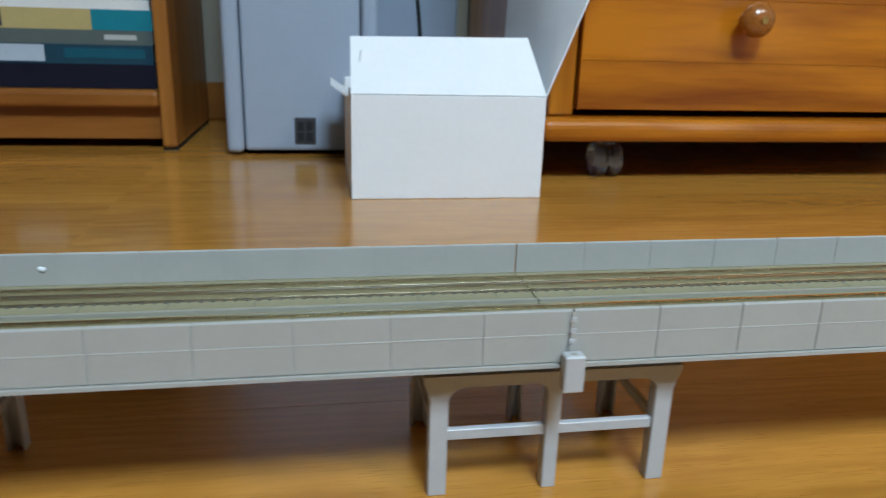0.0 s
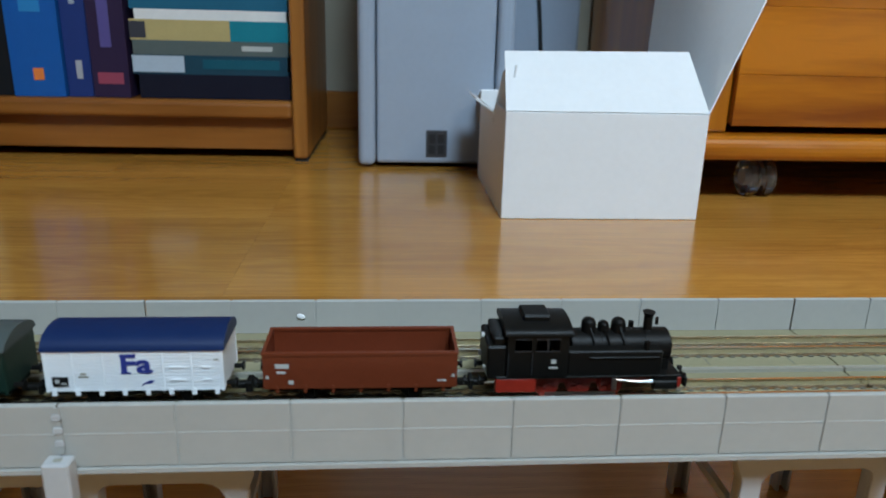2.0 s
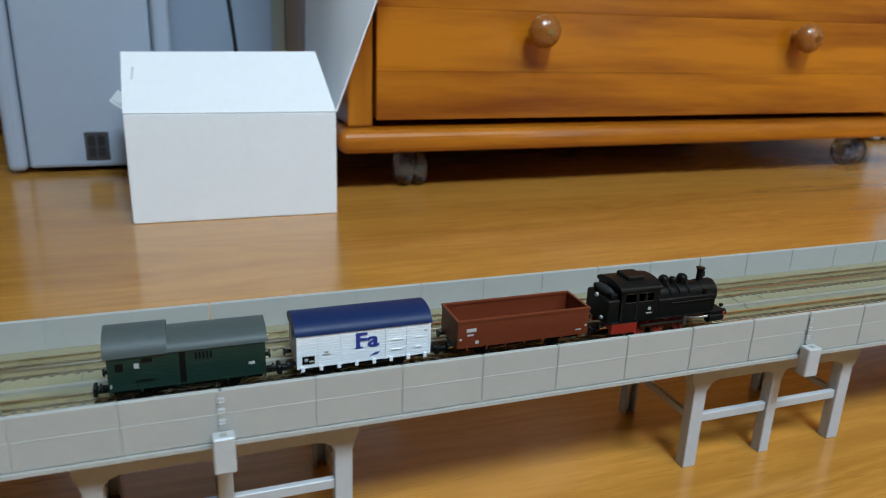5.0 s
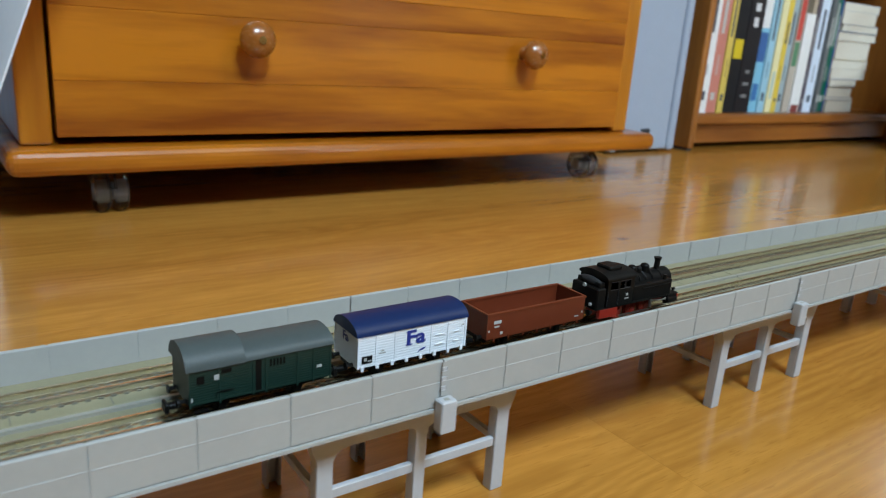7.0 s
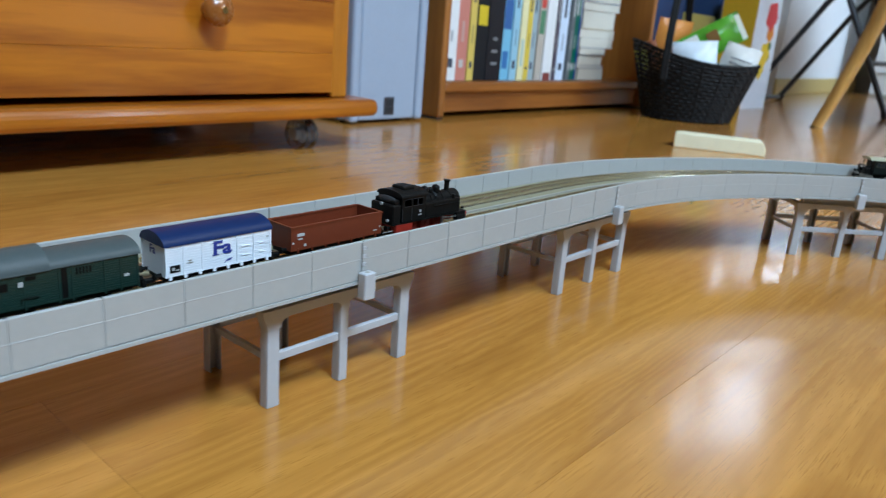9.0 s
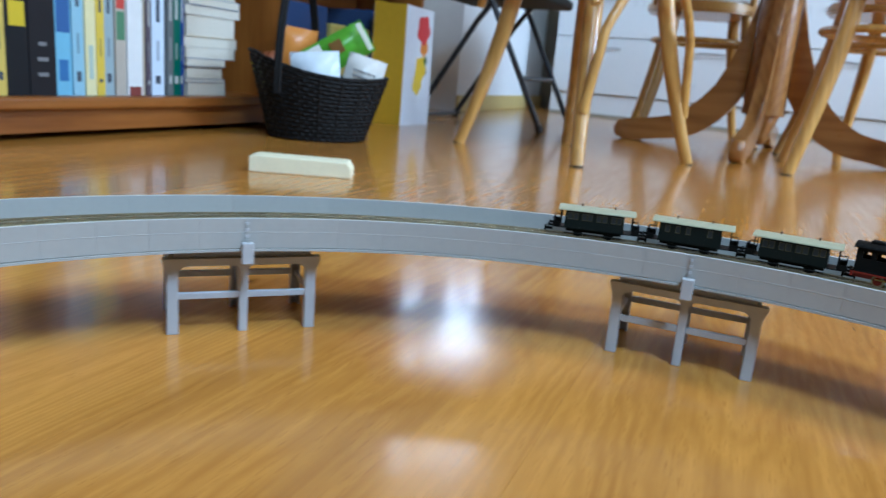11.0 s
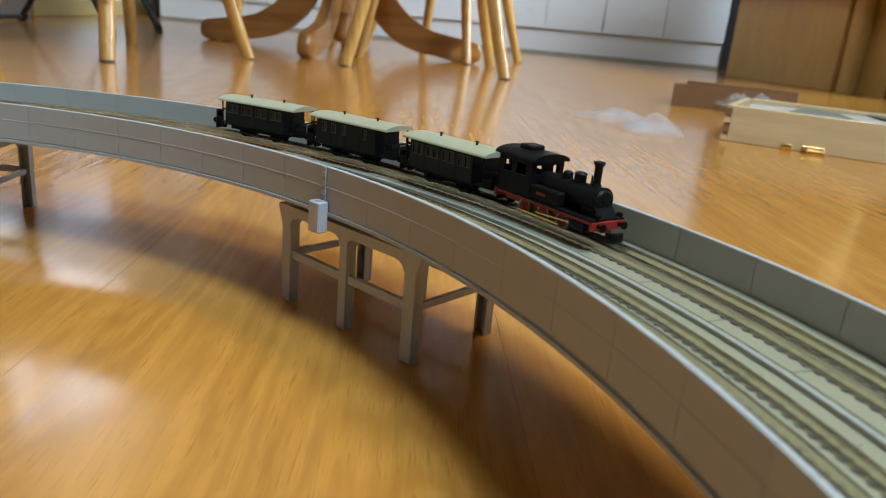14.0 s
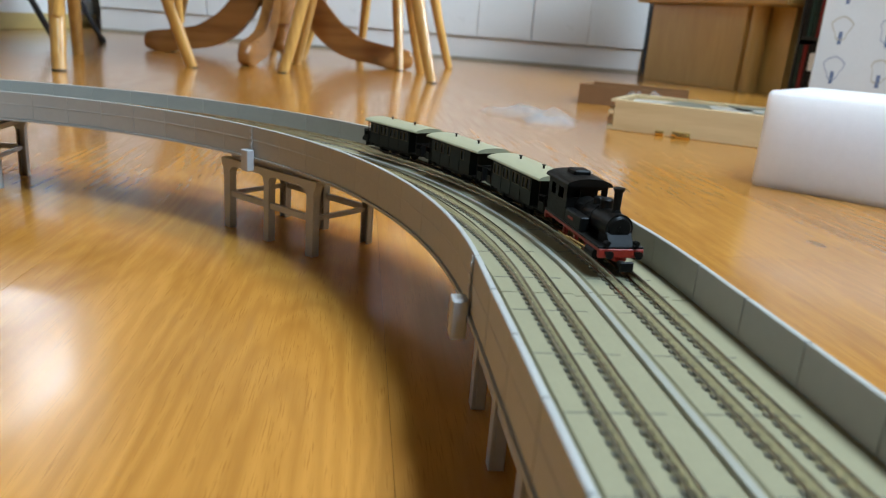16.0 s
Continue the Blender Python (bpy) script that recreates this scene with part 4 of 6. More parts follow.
        b = bmesh.new()
        tube(b, [(-0.0570, sg * 0.0087, 0.0095), (-0.0570, sg * 0.0087, 0.0160)], 0.0002, 5)
        part("handrail", b, BLACK, ob)
    for x in (-0.0383, -0.0575):
        b = bmesh.new()
        box(b, x, x + 0.0008, -0.0076, 0.0076, 0.0088, 0.0180)
        for ya, yb in ((-0.0076, -0.0060), (-0.0028, 0.0028), (0.0060, 0.0076)):
            box(b, x, x + 0.0008, ya, yb, 0.0180, 0.0212)
        box(b, x, x + 0.0008, -0.0076, 0.0076, 0.0212, 0.0240)
        part("cab_end", b, BLACK, ob)
    b = bmesh.new()
    prism(b, [(0.0094, 0.0228)] + arched(0.0094, 0.0231, 0.0028, 14) + [(-0.0094, 0.0228)], -0.0595, -0.0355, "YZ")
    part("cab_roof", b, BLACK, ob, smooth=30)
    part("roof_vent", B(-0.0520, -0.0440, -0.0035, 0.0035, 0.0250, 0.0276, bevel=0.0006), BLACK, ob)
    for yy in (-0.0055, 0.0055):
        part("head_lamp", rod(bmesh.new(), (-0.0040, yy, 0.0100), (-0.0022, yy, 0.0100), 0.0010, seg=10), BLACK, ob)
    spin = wheelset(ob, (-0.0440, -0.0330, -0.0220), 0.0034, RED, rim=TYRE, spokes=9)
    rods = []
    for sg in (-1, 1):
        b = B(-0.0230, 0.0010, *sorted((sg * 0.0060, sg * 0.0066)), -0.0004, 0.0004)
        o = part("coupling_rod", b, BRASS, ob, "bright metal coupling rod", m=pose(-0.0220, 0, 0.0034))
        rods.append((o, -0.0220, 0.0034))
    buffers(ob, -0.0028, 1)
    buffers(ob, -0.0588, -1)
    coupler(ob, -0.0028, 1)
    coupler(ob, -0.0588, -1)
    return ob, spin, rods


def build_coach(windows, label):
    ob = thing("passenger_coach", Matrix(), label, "model coach", "coaches of the passenger train")
    L = 0.0600
    b0, b1 = -L + 0.0085, -0.0112
    z0, z1 = 0.0062, 0.0190
    zw0, zw1 = 0.0128, 0.0172
    for sg in (-1, 1):
        ya, yb = sorted((sg * 0.0080, sg * 0.0088))
        b = bmesh.new()
        box(b, b0, b1, ya, yb, z0, zw0)
        box(b, b0, b1, ya, yb, zw1, z1)
        x = b0
        for c, w in windows:
            box(b, x, b0 + c - w / 2, ya, yb, zw0, zw1)
            x = b0 + c + w / 2
        box(b, x, b1, ya, yb, zw0, zw1)
        part("side_wall", b, GREEN_D, ob)
        for c, w in windows:
            f = bmesh.new()
            x0, x1 = b0 + c - w / 2, b0 + c + w / 2
            q = sorted((sg * 0.0087, sg * 0.0090))
            box(f, x0 - 0.0003, x0, *q, zw0 - 0.0003, zw1 + 0.0003)
            box(f, x1, x1 + 0.0003, *q, zw0 - 0.0003, zw1 + 0.0003)
            box(f, x0, x1, *q, zw0 - 0.0003, zw0)
            box(f, x0, x1, *q, zw1, zw1 + 0.0003)
            win = part("window_frame", f, WINFRAME, ob, "dull brass window frame")
            part("pane", B(x0, x1, *sorted((sg * 0.0082, sg * 0.0084)), zw0, zw1), BLACKM, win)
        b = bmesh.new()
        for c in (0.0, 0.010, 0.020, 0.030, b1 - b0):
            box(b, b0 + c - 0.0002, b0 + c + 0.0002, *sorted((sg * 0.0088, sg * 0.0090)), z0, zw0 - 0.0005)
        part("battens", b, GREEN_D, ob)
        part("footboard", B(b0, b1, *sorted((sg * 0.0075, sg * 0.0092)), 0.0026, 0.0030), BLACK, ob)
    for x in (b0, b1 - 0.0008):
        b = bmesh.new()
        prism(b, [(0.0080, z0), (0.0080, z1)] + arched(0.0080, z1, 0.0018) + [(-0.0080, z0)], x, x + 0.0008, "YZ")
        part("end_wall", b, GREEN_D, ob)
    part("platform_floor", B(-L, 0, -0.0075, 0.0075, z0 - 0.0006, z0, bevel=0.0001), BLACK, ob)
    for x in (-L + 0.0006, -0.0006):
        inner = x + (0.0046 if x < -L / 2 else -0.0046)
        for yy in (-0.0076, -0.0030, 0.0030, 0.0076):
            part("railing_post", rod(bmesh.new(), (x, yy, z0), (x, yy, z0 + 0.0066), 0.0004, seg=5), BLACK, ob)
        part("handrail", tube(bmesh.new(), [(inner, -0.0078, z0 + 0.0064), (x, -0.0077, z0 + 0.0066), (x, 0.0077, z0 + 0.0066), (inner, 0.0078, z0 + 0.0064)], 0.0004, 5), BLACK, ob)
        for sg in (-1, 1):
            part("railing_panel", B(x - 0.0004, x + 0.0004, *sorted((sg * 0.0032, sg * 0.0074)), z0, z0 + 0.0058), BLACK, ob)
            part("step_panel", B(min(x, inner), max(x, inner), *sorted((sg * 0.0076, sg * 0.0080)), z0, z0 + 0.0036), BLACK, ob)
            part("roof_post", rod(bmesh.new(), (inner, sg * 0.0078, z0), (inner, sg * 0.0078, z1 + 0.0002), 0.0004, seg=5), BLACK, ob)
    b = bmesh.new()
    prism(b, [(0.0098, z1 - 0.0003)] + arched(0.0098, z1 + 0.0001, 0.0021, 12) + [(-0.0098, z1 - 0.0003)], -L + 0.0034, -0.0034, "YZ")
    part("roof", b, ROOFCREAM, ob, smooth=30)
    for x in (-L * 0.3, -L * 0.68):
        b = bmesh.new()
        rod(b, (x, 0, z1 + 0.0022), (x, 0, z1 + 0.0038), 0.0005, seg=8)
        rod(b, (x, 0, z1 + 0.0036), (x, 0, z1 + 0.0040), 0.0009, seg=8)
        part("roof_vent", b, BLACK, ob)
    spin = underframe(ob, b0 + 0.001, b1 - 0.001)
    buffers(ob, 0, 1)
    buffers(ob, -L, -1)
    coupler(ob, 0, 1)
    coupler(ob, -L, -1)
    return ob, spin


LOCO1, SPIN1, RODS1 = build_tank_loco()
GOND, SPING = build_gondola()
BOXC, SPINB = build_boxcar()
VAN, SPINV = build_van()
LOCO2, SPIN2, RODS2 = build_old_loco()
FOUR_PAIRS = [(c + d, 0.0029) for c in (0.0052, 0.0152, 0.0252, 0.0352) for d in (-0.0020, 0.0020)]
FEW = [(0.0055, 0.0026), (0.0122, 0.0026), (0.0190, 0.0026), (0.0330, 0.0028)]
COACH3, SPINC3 = build_coach(FOUR_PAIRS, "dark green model coach with paired windows and pale roof")
COACH2, SPINC2 = build_coach(FEW, "dark green model coach with few windows and pale roof")
COACH1, SPINC1 = build_coach(FOUR_PAIRS, "dark green model coach with paired windows and pale roof")

rnd0 = random.Random(2)
# ---- a white speck left on the outer wall ----
solid("paper_speck", ball(bmesh.new(), (0, 0, 0), 0.0011, sx=1.5, sy=0.5, u=8, v=6), WHITE, "tiny white paper speck on the viaduct wall", "speck", pose(-0.9355, WO - WT - 0.0006, 0.0714, 0, 20, 0))

# ---- along the north wall ----


def bookcase(m, bays, high, shelf_z, label):
    """Uprights, noses, plinths, shelves and back; bays are (x0, x1)."""
    ob = thing("bookcase", m, label, "bookcase")
    xs = [bays[0][0]] + [b[1] for b in bays]
    for x in xs:
        b = B(x - 0.009, x + 0.009, 0.0, 0.26, 0.004, high, bevel=0.004, seg=2)
        u = part("upright", b, OAK_V, ob)
        part("foot_pad", B(x - 0.008, x + 0.008, 0.005, 0.255, 0.0, 0.004), RUBBER, u)
    for x0, x1 in bays:
        for z in (0.0,) + shelf_z:
            part("shelf_board", B(x0 + 0.0092, x1 - 0.0092, 0.004, 0.25, z + 0.052, z + 0.074, bevel=0.006, seg=3), OAK, ob)
        part("plinth", B(x0 + 0.0092, x1 - 0.0092, 0.022, 0.036, 0.012, 0.0518), OAK, ob)
        part("back_panel", B(x0 + 0.0092, x1 - 0.0092, 0.251, 0.257, 0.012, high), OAK, ob)
    return ob


bookcase(pose(-1.011, 0.702, 0, 0, 0, -1.0), [(-0.84, 0.0)], 0.9, (0.33,), "brown wooden bookcase with rounded shelf edges, half full")
bookcase(pose(0.632, 0.690, 0, 0, 0, -1.0), [(0.0, 0.83), (0.83, 1.60)], 1.2, (0.40, 0.78), "wide brown wooden bookcase packed with books")


def book(x0, x1, y, z0, h, colour, depth=0.17, label="", lying=False, spine=(), tilt=0.0, thick=None):
    """A bound book: cover boards, page block and printed bands on the spine, standing or lying."""
    w = x1 - x0
    ob = thing("book", pose(x0, y, z0, 0, tilt, 0), label, "book")
    cover = paint("book_cover", colour, 0.4)
    t = 0.0022
    if lying:
        # spine faces the room, covers above and below
        b = prism(bmesh.new(), [(0, 0), (depth, 0), (depth, t), (t, t), (t, h - t), (depth, h - t), (depth, h), (0, h)], 0, w, "YZ")
        part("cover", b, cover, ob)
        part("page_block", B(0.003, w - 0.003, t, depth - 0.003, t, h - t), PAGES, ob)
    else:
        b = prism(bmesh.new(), [(0, 0), (w, 0), (w, depth), (w - t, depth), (w - t, t), (t, t), (t, depth), (0, depth)], 0, h, "XY")
        part("cover", b, cover, ob)
        part("page_block", B(t, w - t, t, depth - 0.003, 0.003, h - 0.003), PAGES, ob)
    for k, (a0, a1, c0, c1, col) in enumerate(spine):
        part("spine_print", B(w * a0, w * a1, -0.0004, 0.0, h * c0, h * c1), paint("spine_ink", col), ob)
    return ob


PAGES = mat("book_pages", (0.62, 0.58, 0.48), 0.8, var=0.12, scale=300)
W_, K_ = (0.72, 0.72, 0.7), (0.012, 0.013, 0.015)
# first bookcase: standing, then a lying stack
ZB = 0.0745
book(-1.425, -1.400, 0.732, ZB, 0.25, (0.62, 0.56, 0.34), label="cream paperback standing on the lower shelf", tilt=-4)
book(-1.397, -1.356, 0.725, ZB, 0.27, K_, label="thick black book standing on the lower shelf")
book(-1.353, -1.293, 0.718, ZB, 0.28, (0.012, 0.10, 0.36), label="thick bright blue book with an orange spot", spine=((0.42, 0.62, 0.07, 0.12, (0.8, 0.22, 0.05)), (0.3, 0.7, 0.35, 0.62, (0.03, 0.22, 0.5))))
book(-1.291, -1.262, 0.723, ZB, 0.27, (0.018, 0.04, 0.17), label="navy blue book with pale spine lettering", spine=((0.4, 0.62, 0.40, 0.75, (0.35, 0.38, 0.45)), (0.4, 0.65, 0.08, 0.16, (0.4, 0.4, 0.42))))
book(-1.260, -1.217, 0.720, ZB, 0.27, (0.03, 0.018, 0.05), label="dark purple book with coloured spine pictures", spine=((0.2, 0.6, 0.55, 0.7, (0.35, 0.12, 0.08)), (0.3, 0.6, 0.22, 0.45, (0.10, 0.08, 0.25)), (0.15, 0.85, 0.06, 0.11, (0.3, 0.06, 0.1))))
zz = ZB
for h, x0, x1, col, lab, sp in (
        (0.029, -1.206, -1.024, (0.008, 0.010, 0.022), "large glossy black book lying flat", ()),
        (0.023, -1.212, -1.026, (0.015, 0.055, 0.085), "teal and white book lying flat", ((0.0, 0.33, 0.1, 0.95, (0.42, 0.5, 0.58)), (0.45, 0.95, 0.3, 0.8, (0.01, 0.09, 0.13)))),
        (0.017, -1.210, -1.025, (0.10, 0.125, 0.12), "grey-green book lying flat", ((0.70, 0.90, 0.35, 0.7, (0.45, 0.47, 0.45)),)),
        (0.024, -1.212, -1.024, (0.46, 0.37, 0.16), "cream and teal book lying flat", ((0.63, 1.0, 0.0, 1.0, (0.012, 0.20, 0.26)), (0.0, 0.1, 0.1, 0.9, (0.05, 0.05, 0.06)))),
        (0.012, -1.205, -1.026, W_, "thin white book lying flat", ()),
        (0.020, -1.210, -1.024, (0.02, 0.12, 0.2), "dark blue book lying flat on a stack", ())):
    book(x0, x1, 0.722, zz, h, col, label=lab, lying=True, spine=sp)
    zz += h
# second bookcase
BK = ((0.654, 0.690, W_, 0.30, "white paperback"), (0.692, 0.726, (0.52, 0.20, 0.15), 0.30, "salmon pink book"), (0.728, 0.748, (0.60, 0.45, 0.10), 0.29, "yellow-spined book"),
      (0.750, 0.792, K_, 0.31, "black book with a yellow picture"), (0.794, 0.845, (0.016, 0.015, 0.017), 0.30, "thick black book with white title"),
      (0.848, 0.880, (0.20, 0.45, 0.60), 0.29, "light blue picture book"), (0.881, 0.905, (0.30, 0.50, 0.60), 0.29, "pale blue magazine file"), (0.907, 0.930, (0.72, 0.66, 0.36), 0.28, "cream yellow book"),
      (0.932, 0.950, (0.66, 0.48, 0.06), 0.28, "bright yellow book"), (0.952, 0.974, (0.32, 0.40, 0.42), 0.28, "grey-blue book"), (0.976, 1.000, (0.45, 0.40, 0.33), 0.24, "tan booklet"),
      (1.002, 1.040, W_, 0.20, "short white book"), (1.042, 1.058, (0.4, 0.33, 0.24), 0.24, "tan paperback"), (1.060, 1.072, (0.10, 0.08, 0.10), 0.25, "dark paperback"),
      (1.074, 1.108, (0.60, 0.68, 0.78), 0.27, "pale blue ring binder"), (1.110, 1.126, (0.12, 0.13, 0.13), 0.28, "dark grey book"), (1.128, 1.152, (0.006, 0.10, 0.065), 0.29, "dark green book"), (1.154, 1.166, (0.02, 0.05, 0.2), 0.28, "thin blue book"))
for x0, x1, col, h, lab in BK:
    sp = ()
    if "yellow picture" in lab:
        sp = ((0.2, 0.9, 0.34, 0.46, (0.6, 0.45, 0.02)), (0.3, 0.5, 0.75, 0.95, (0.4, 0.4, 0.38)))
    elif "white title" in lab:
        sp = ((0.35, 0.65, 0.56, 0.62, (0.6, 0.6, 0.6)), (0.33, 0.67, 0.66, 0.71, (0.6, 0.6, 0.6)), (0.35, 0.65, 0.74, 0.80, (0.6, 0.6, 0.6)), (0.38, 0.62, 0.83, 0.93, (0.6, 0.6, 0.6)), (0.3, 0.7, 0.10, 0.12, (0.2, 0.2, 0.2)), (0.3, 0.7, 0.18, 0.20, (0.2, 0.2, 0.2)), (0.35, 0.65, 0.26, 0.28, (0.2, 0.2, 0.2)))
    elif "light blue" in lab:
        sp = ((0.1, 0.95, 0.35, 0.55, (0.05, 0.12, 0.3)), (0.1, 0.95, 0.58, 0.98, (0.7, 0.7, 0.68)), (0.2, 0.8, 0.08, 0.2, (0.05, 0.15, 0.35)))
    elif "tan booklet" in lab:
        sp = ((0.1, 0.9, 0.62, 0.98, (0.5, 0.07, 0.05)), (0.1, 0.9, 0.4, 0.6, (0.1, 0.22, 0.12)))
    elif "short white" in lab:
        sp = ((0.1, 0.9, 0.0, 0.08, (0.2, 0.05, 0.04)),)
    elif "cream yellow" in lab:
        sp = ((0.3, 0.7, 0.1, 0.3, (0.4, 0.5, 0.45)),)
    if not sp:
        dark_ink = sum(col) > 0.9
        ink = (0.06, 0.07, 0.09) if dark_ink else (0.45, 0.45, 0.42)
        sp = ((0.36, 0.64, 0.50, 0.50 + rnd0.uniform(0.15, 0.36), ink), (0.30, 0.70, 0.08, 0.08 + rnd0.uniform(0.02, 0.06), ink), (0.40, 0.60, 0.24, 0.24 + rnd0.uniform(0.06, 0.16), tuple(0.5 * (p_ + q_) for p_, q_ in zip(col, ink))))
    book(x0, x1, 0.712 + rnd0.uniform(0, 0.012), ZB, h + 0.02, col, label=lab + " standing on the lower shelf", spine=sp, tilt=0.0)
zz = ZB
for h, x0, x1, col in ((0.028, 1.176, 1.30, (0.55, 0.48, 0.36)), (0.008, 1.174, 1.305, (0.2, 0.2, 0.3)), (0.026, 1.180, 1.295, (0.60, 0.55, 0.45)), (0.018, 1.175, 1.30, (0.12, 0.14, 0.22)),
                        (0.024, 1.172, 1.335, (0.62, 0.60, 0.55)), (0.022, 1.170, 1.345, (0.50, 0.46, 0.36)), (0.045, 1.176, 1.335, (0.62, 0.52, 0.33)), (0.020, 1.170, 1.350, (0.66, 0.65, 0.62)),
                        (0.018, 1.178, 1.345, (0.15, 0.2, 0.3)), (0.030, 1.170, 1.330, (0.66, 0.60, 0.46)), (0.020, 1.176, 1.345, (0.3, 0.34, 0.4))):
    # page edges face the room, as the spines point to the wall
    ob = thing("book", pose(x0, 0.716 + rnd0.uniform(0, 0.01), zz), "paperback lying flat in a stack, page edges outward", "book", "stack of paperbacks")
    q = h - 0.0002
    c = prism(bmesh.new(), [(0, 0), (0.13, 0), (0.13, q), (0, q), (0, q - 0.0012), (0.1288, q - 0.0012), (0.1288, 0.0012), (0, 0.0012)], 0, x1 - x0, "YZ")
    part("cover", c, paint("book_cover", col), ob)
    part("page_block", B(0.001, x1 - x0 - 0.001, 0.001, 0.128, 0.0012, h - 0.0014), PAGES, ob)
    zz += h
for x0, x1, z0, h, col, lab in ((1.50, 1.72, ZB, 0.24, (0.02, 0.05, 0.14), "dark blue storage box on a shelf"), (1.74, 1.97, ZB, 0.20, (0.42, 0.36, 0.10), "yellow-green box file on a shelf"), (1.99, 2.19, ZB, 0.26, (0.04, 0.08, 0.2), "blue box file on a shelf")):
    solid("box_file", B(x0, x1, 0.712, 0.90, z0, z0 + h, bevel=0.004), paint("box_card", col), lab, "box file")


def pc_tower(x, y, label, w=0.185):
    ob = thing("computer_tower", pose(x, y, 0), label, "computer case")
    part("case", B(0.004, w - 0.004, 0.022, 0.40, 0.004, 0.43, bevel=0.003), PCGREY, ob)
    part("front_panel", B(0.022, w - 0.022, 0.004, 0.0218, 0.006, 0.43, bevel=0.004, seg=2), PCGREY, ob)
    for x0, x1 in ((0.0, 0.0205), (w - 0.0205, w)):
        part("front_pillar", B(x0, x1, 0.0, 0.0218, 0.003, 0.434, bevel=0.007, seg=3), PCGREY, ob)
    part("badge", B(0.082, 0.108, 0.0022, 0.0042, 0.014, 0.047, bevel=0.001), PCDARK, ob, "dark square badge")
    for i in range(2):
        for j in range(2):
            part("badge_cell", B(0.0855 + i * 0.0105, 0.0935 + i * 0.0105, 0.0012, 0.0024, 0.018 + j * 0.0135, 0.0295 + j * 0.0135), BLACKM, ob)
    for xx in (0.02, w - 0.02):
        for yy in (0.05, 0.36):
            part("foot", rod(bmesh.new(), (xx, yy, 0), (xx, yy, 0.0042), 0.009), RUBBER, ob)
    return ob


pc_tower(-0.938, 0.668, "grey computer tower with a small dark front badge")
pc_tower(0.392, 0.690, "second grey computer tower beside the drawer unit")
b = bmesh.new()
tube(b, [(-0.664 + 0.006 * math.sin(k), 0.972, 0.02 + 0.05 * k) for k in range(9)], 0.003, 8)
solid("power_cable", b, RUBBER, "thin black power cable hanging down the wall", "cable", smooth=60)
# sheet added before the wall; its colour paints the grey light there
solid("wall_panel_board", B(-0.77, -0.600, 0.975, 0.992, 0.0, 0.60, bevel=0.003), PCGREY, "pale grey sheet standing in for the grey-lit wall", "panel")

# white card box with open flaps
WB = thing("cardboard_box", pose(-0.797, 0.437, 0, 0, 0, -0.4), "open white cardboard box with raised flaps", "box")
bw, bd, bh = 0.188, 0.198, 0.0995
part("front_side", B(0, bw, 0, 0.0018, 0, bh, bevel=0.0006), CARD, WB)
part("back_side", B(0, bw, bd - 0.0018, bd, 0, bh, bevel=0.0006), CARD, WB)
b = bmesh.new()
prism(b, [(0.0019, 0.0), (bd - 0.0019, 0.0), (bd - 0.0019, 0.088), (0.085, 0.089), (0.082, 0.078), (0.078, 0.078), (0.070, bh), (0.0019, bh)], 0, 0.0018, "YZ")
part("left_side", b, CARD, WB)
part("right_side", B(bw - 0.0018, bw, 0.0019, bd - 0.0019, 0, bh, bevel=0.0005), CARD, WB)
part("bottom", B(0.0019, bw - 0.0019, 0.0019, bd - 0.0019, 0.0005, 0.0025), CARD_IN, WB)
b = bmesh.new()
prism(b, [(0.0, 0.0), (bw, 0.0), (bw - 0.013, 0.063), (0.001, 0.060)], -0.0009, 0.0009)
part("front_flap", b, CARD, WB, m=pose(0, 0.0012, bh + 0.0005, -33))
b = bmesh.new()
rows_ = []
for yq, lean in ((0.004, 21), (0.028, 16), (0.055, 10.5), (0.078, 6.5), (0.13, 3.5), (0.192, 2.0)):
    sx, cz = math.sin(radians(lean)), math.cos(radians(lean))
    rows_.append([b.verts.new((sx * q + o_, yq + 0.006 * q, cz * q)) for o_ in (0.0, 0.0016) for q in (0.0, 0.07, 0.14, 0.205)])
for p_, q_ in zip(rows_, rows_[1:]):
    for k in range(3):
        b.faces.new((p_[k], q_[k], q_[k + 1], p_[k + 1]))
        b.faces.new((p_[k + 4], p_[k + 5], q_[k + 5], q_[k + 4]))
    b.faces.new((p_[3], q_[3], q_[7], p_[7]))
    b.faces.new((p_[0], p_[4], q_[4], q_[0]))
for p_ in (rows_[0], rows_[-1]):
    for k in range(3):
        b.faces.new((p_[k], p_[k + 1], p_[k + 5], p_[k + 4]))
part("right_flap", b, CARD, WB, m=pose(bw, 0, bh), smooth=30)
b = bmesh.new()
prism(b, [(0.012, -0.012), (0.092, -0.020), (0.086, 0.030), (0.02, 0.040)], -0.0009, 0.0009, "YZ")
part("left_flap", b, CARD_IN, WB, m=pose(0.004, 0, bh, 0, 10))
b = bmesh.new()
prism(b, [(0.086, 0.0), (0.190, 0.0), (0.180, 0.020), (0.094, 0.021)], -0.0009, 0.0009, "YZ")
part("tuck_flap", b, CARD, WB, m=pose(0.000, 0, 0.0885, 0, -55))
part("back_flap", B(0, bw, -0.0009, 0.0009, 0, 0.07), CARD, WB, m=pose(0, bd, bh, -112))

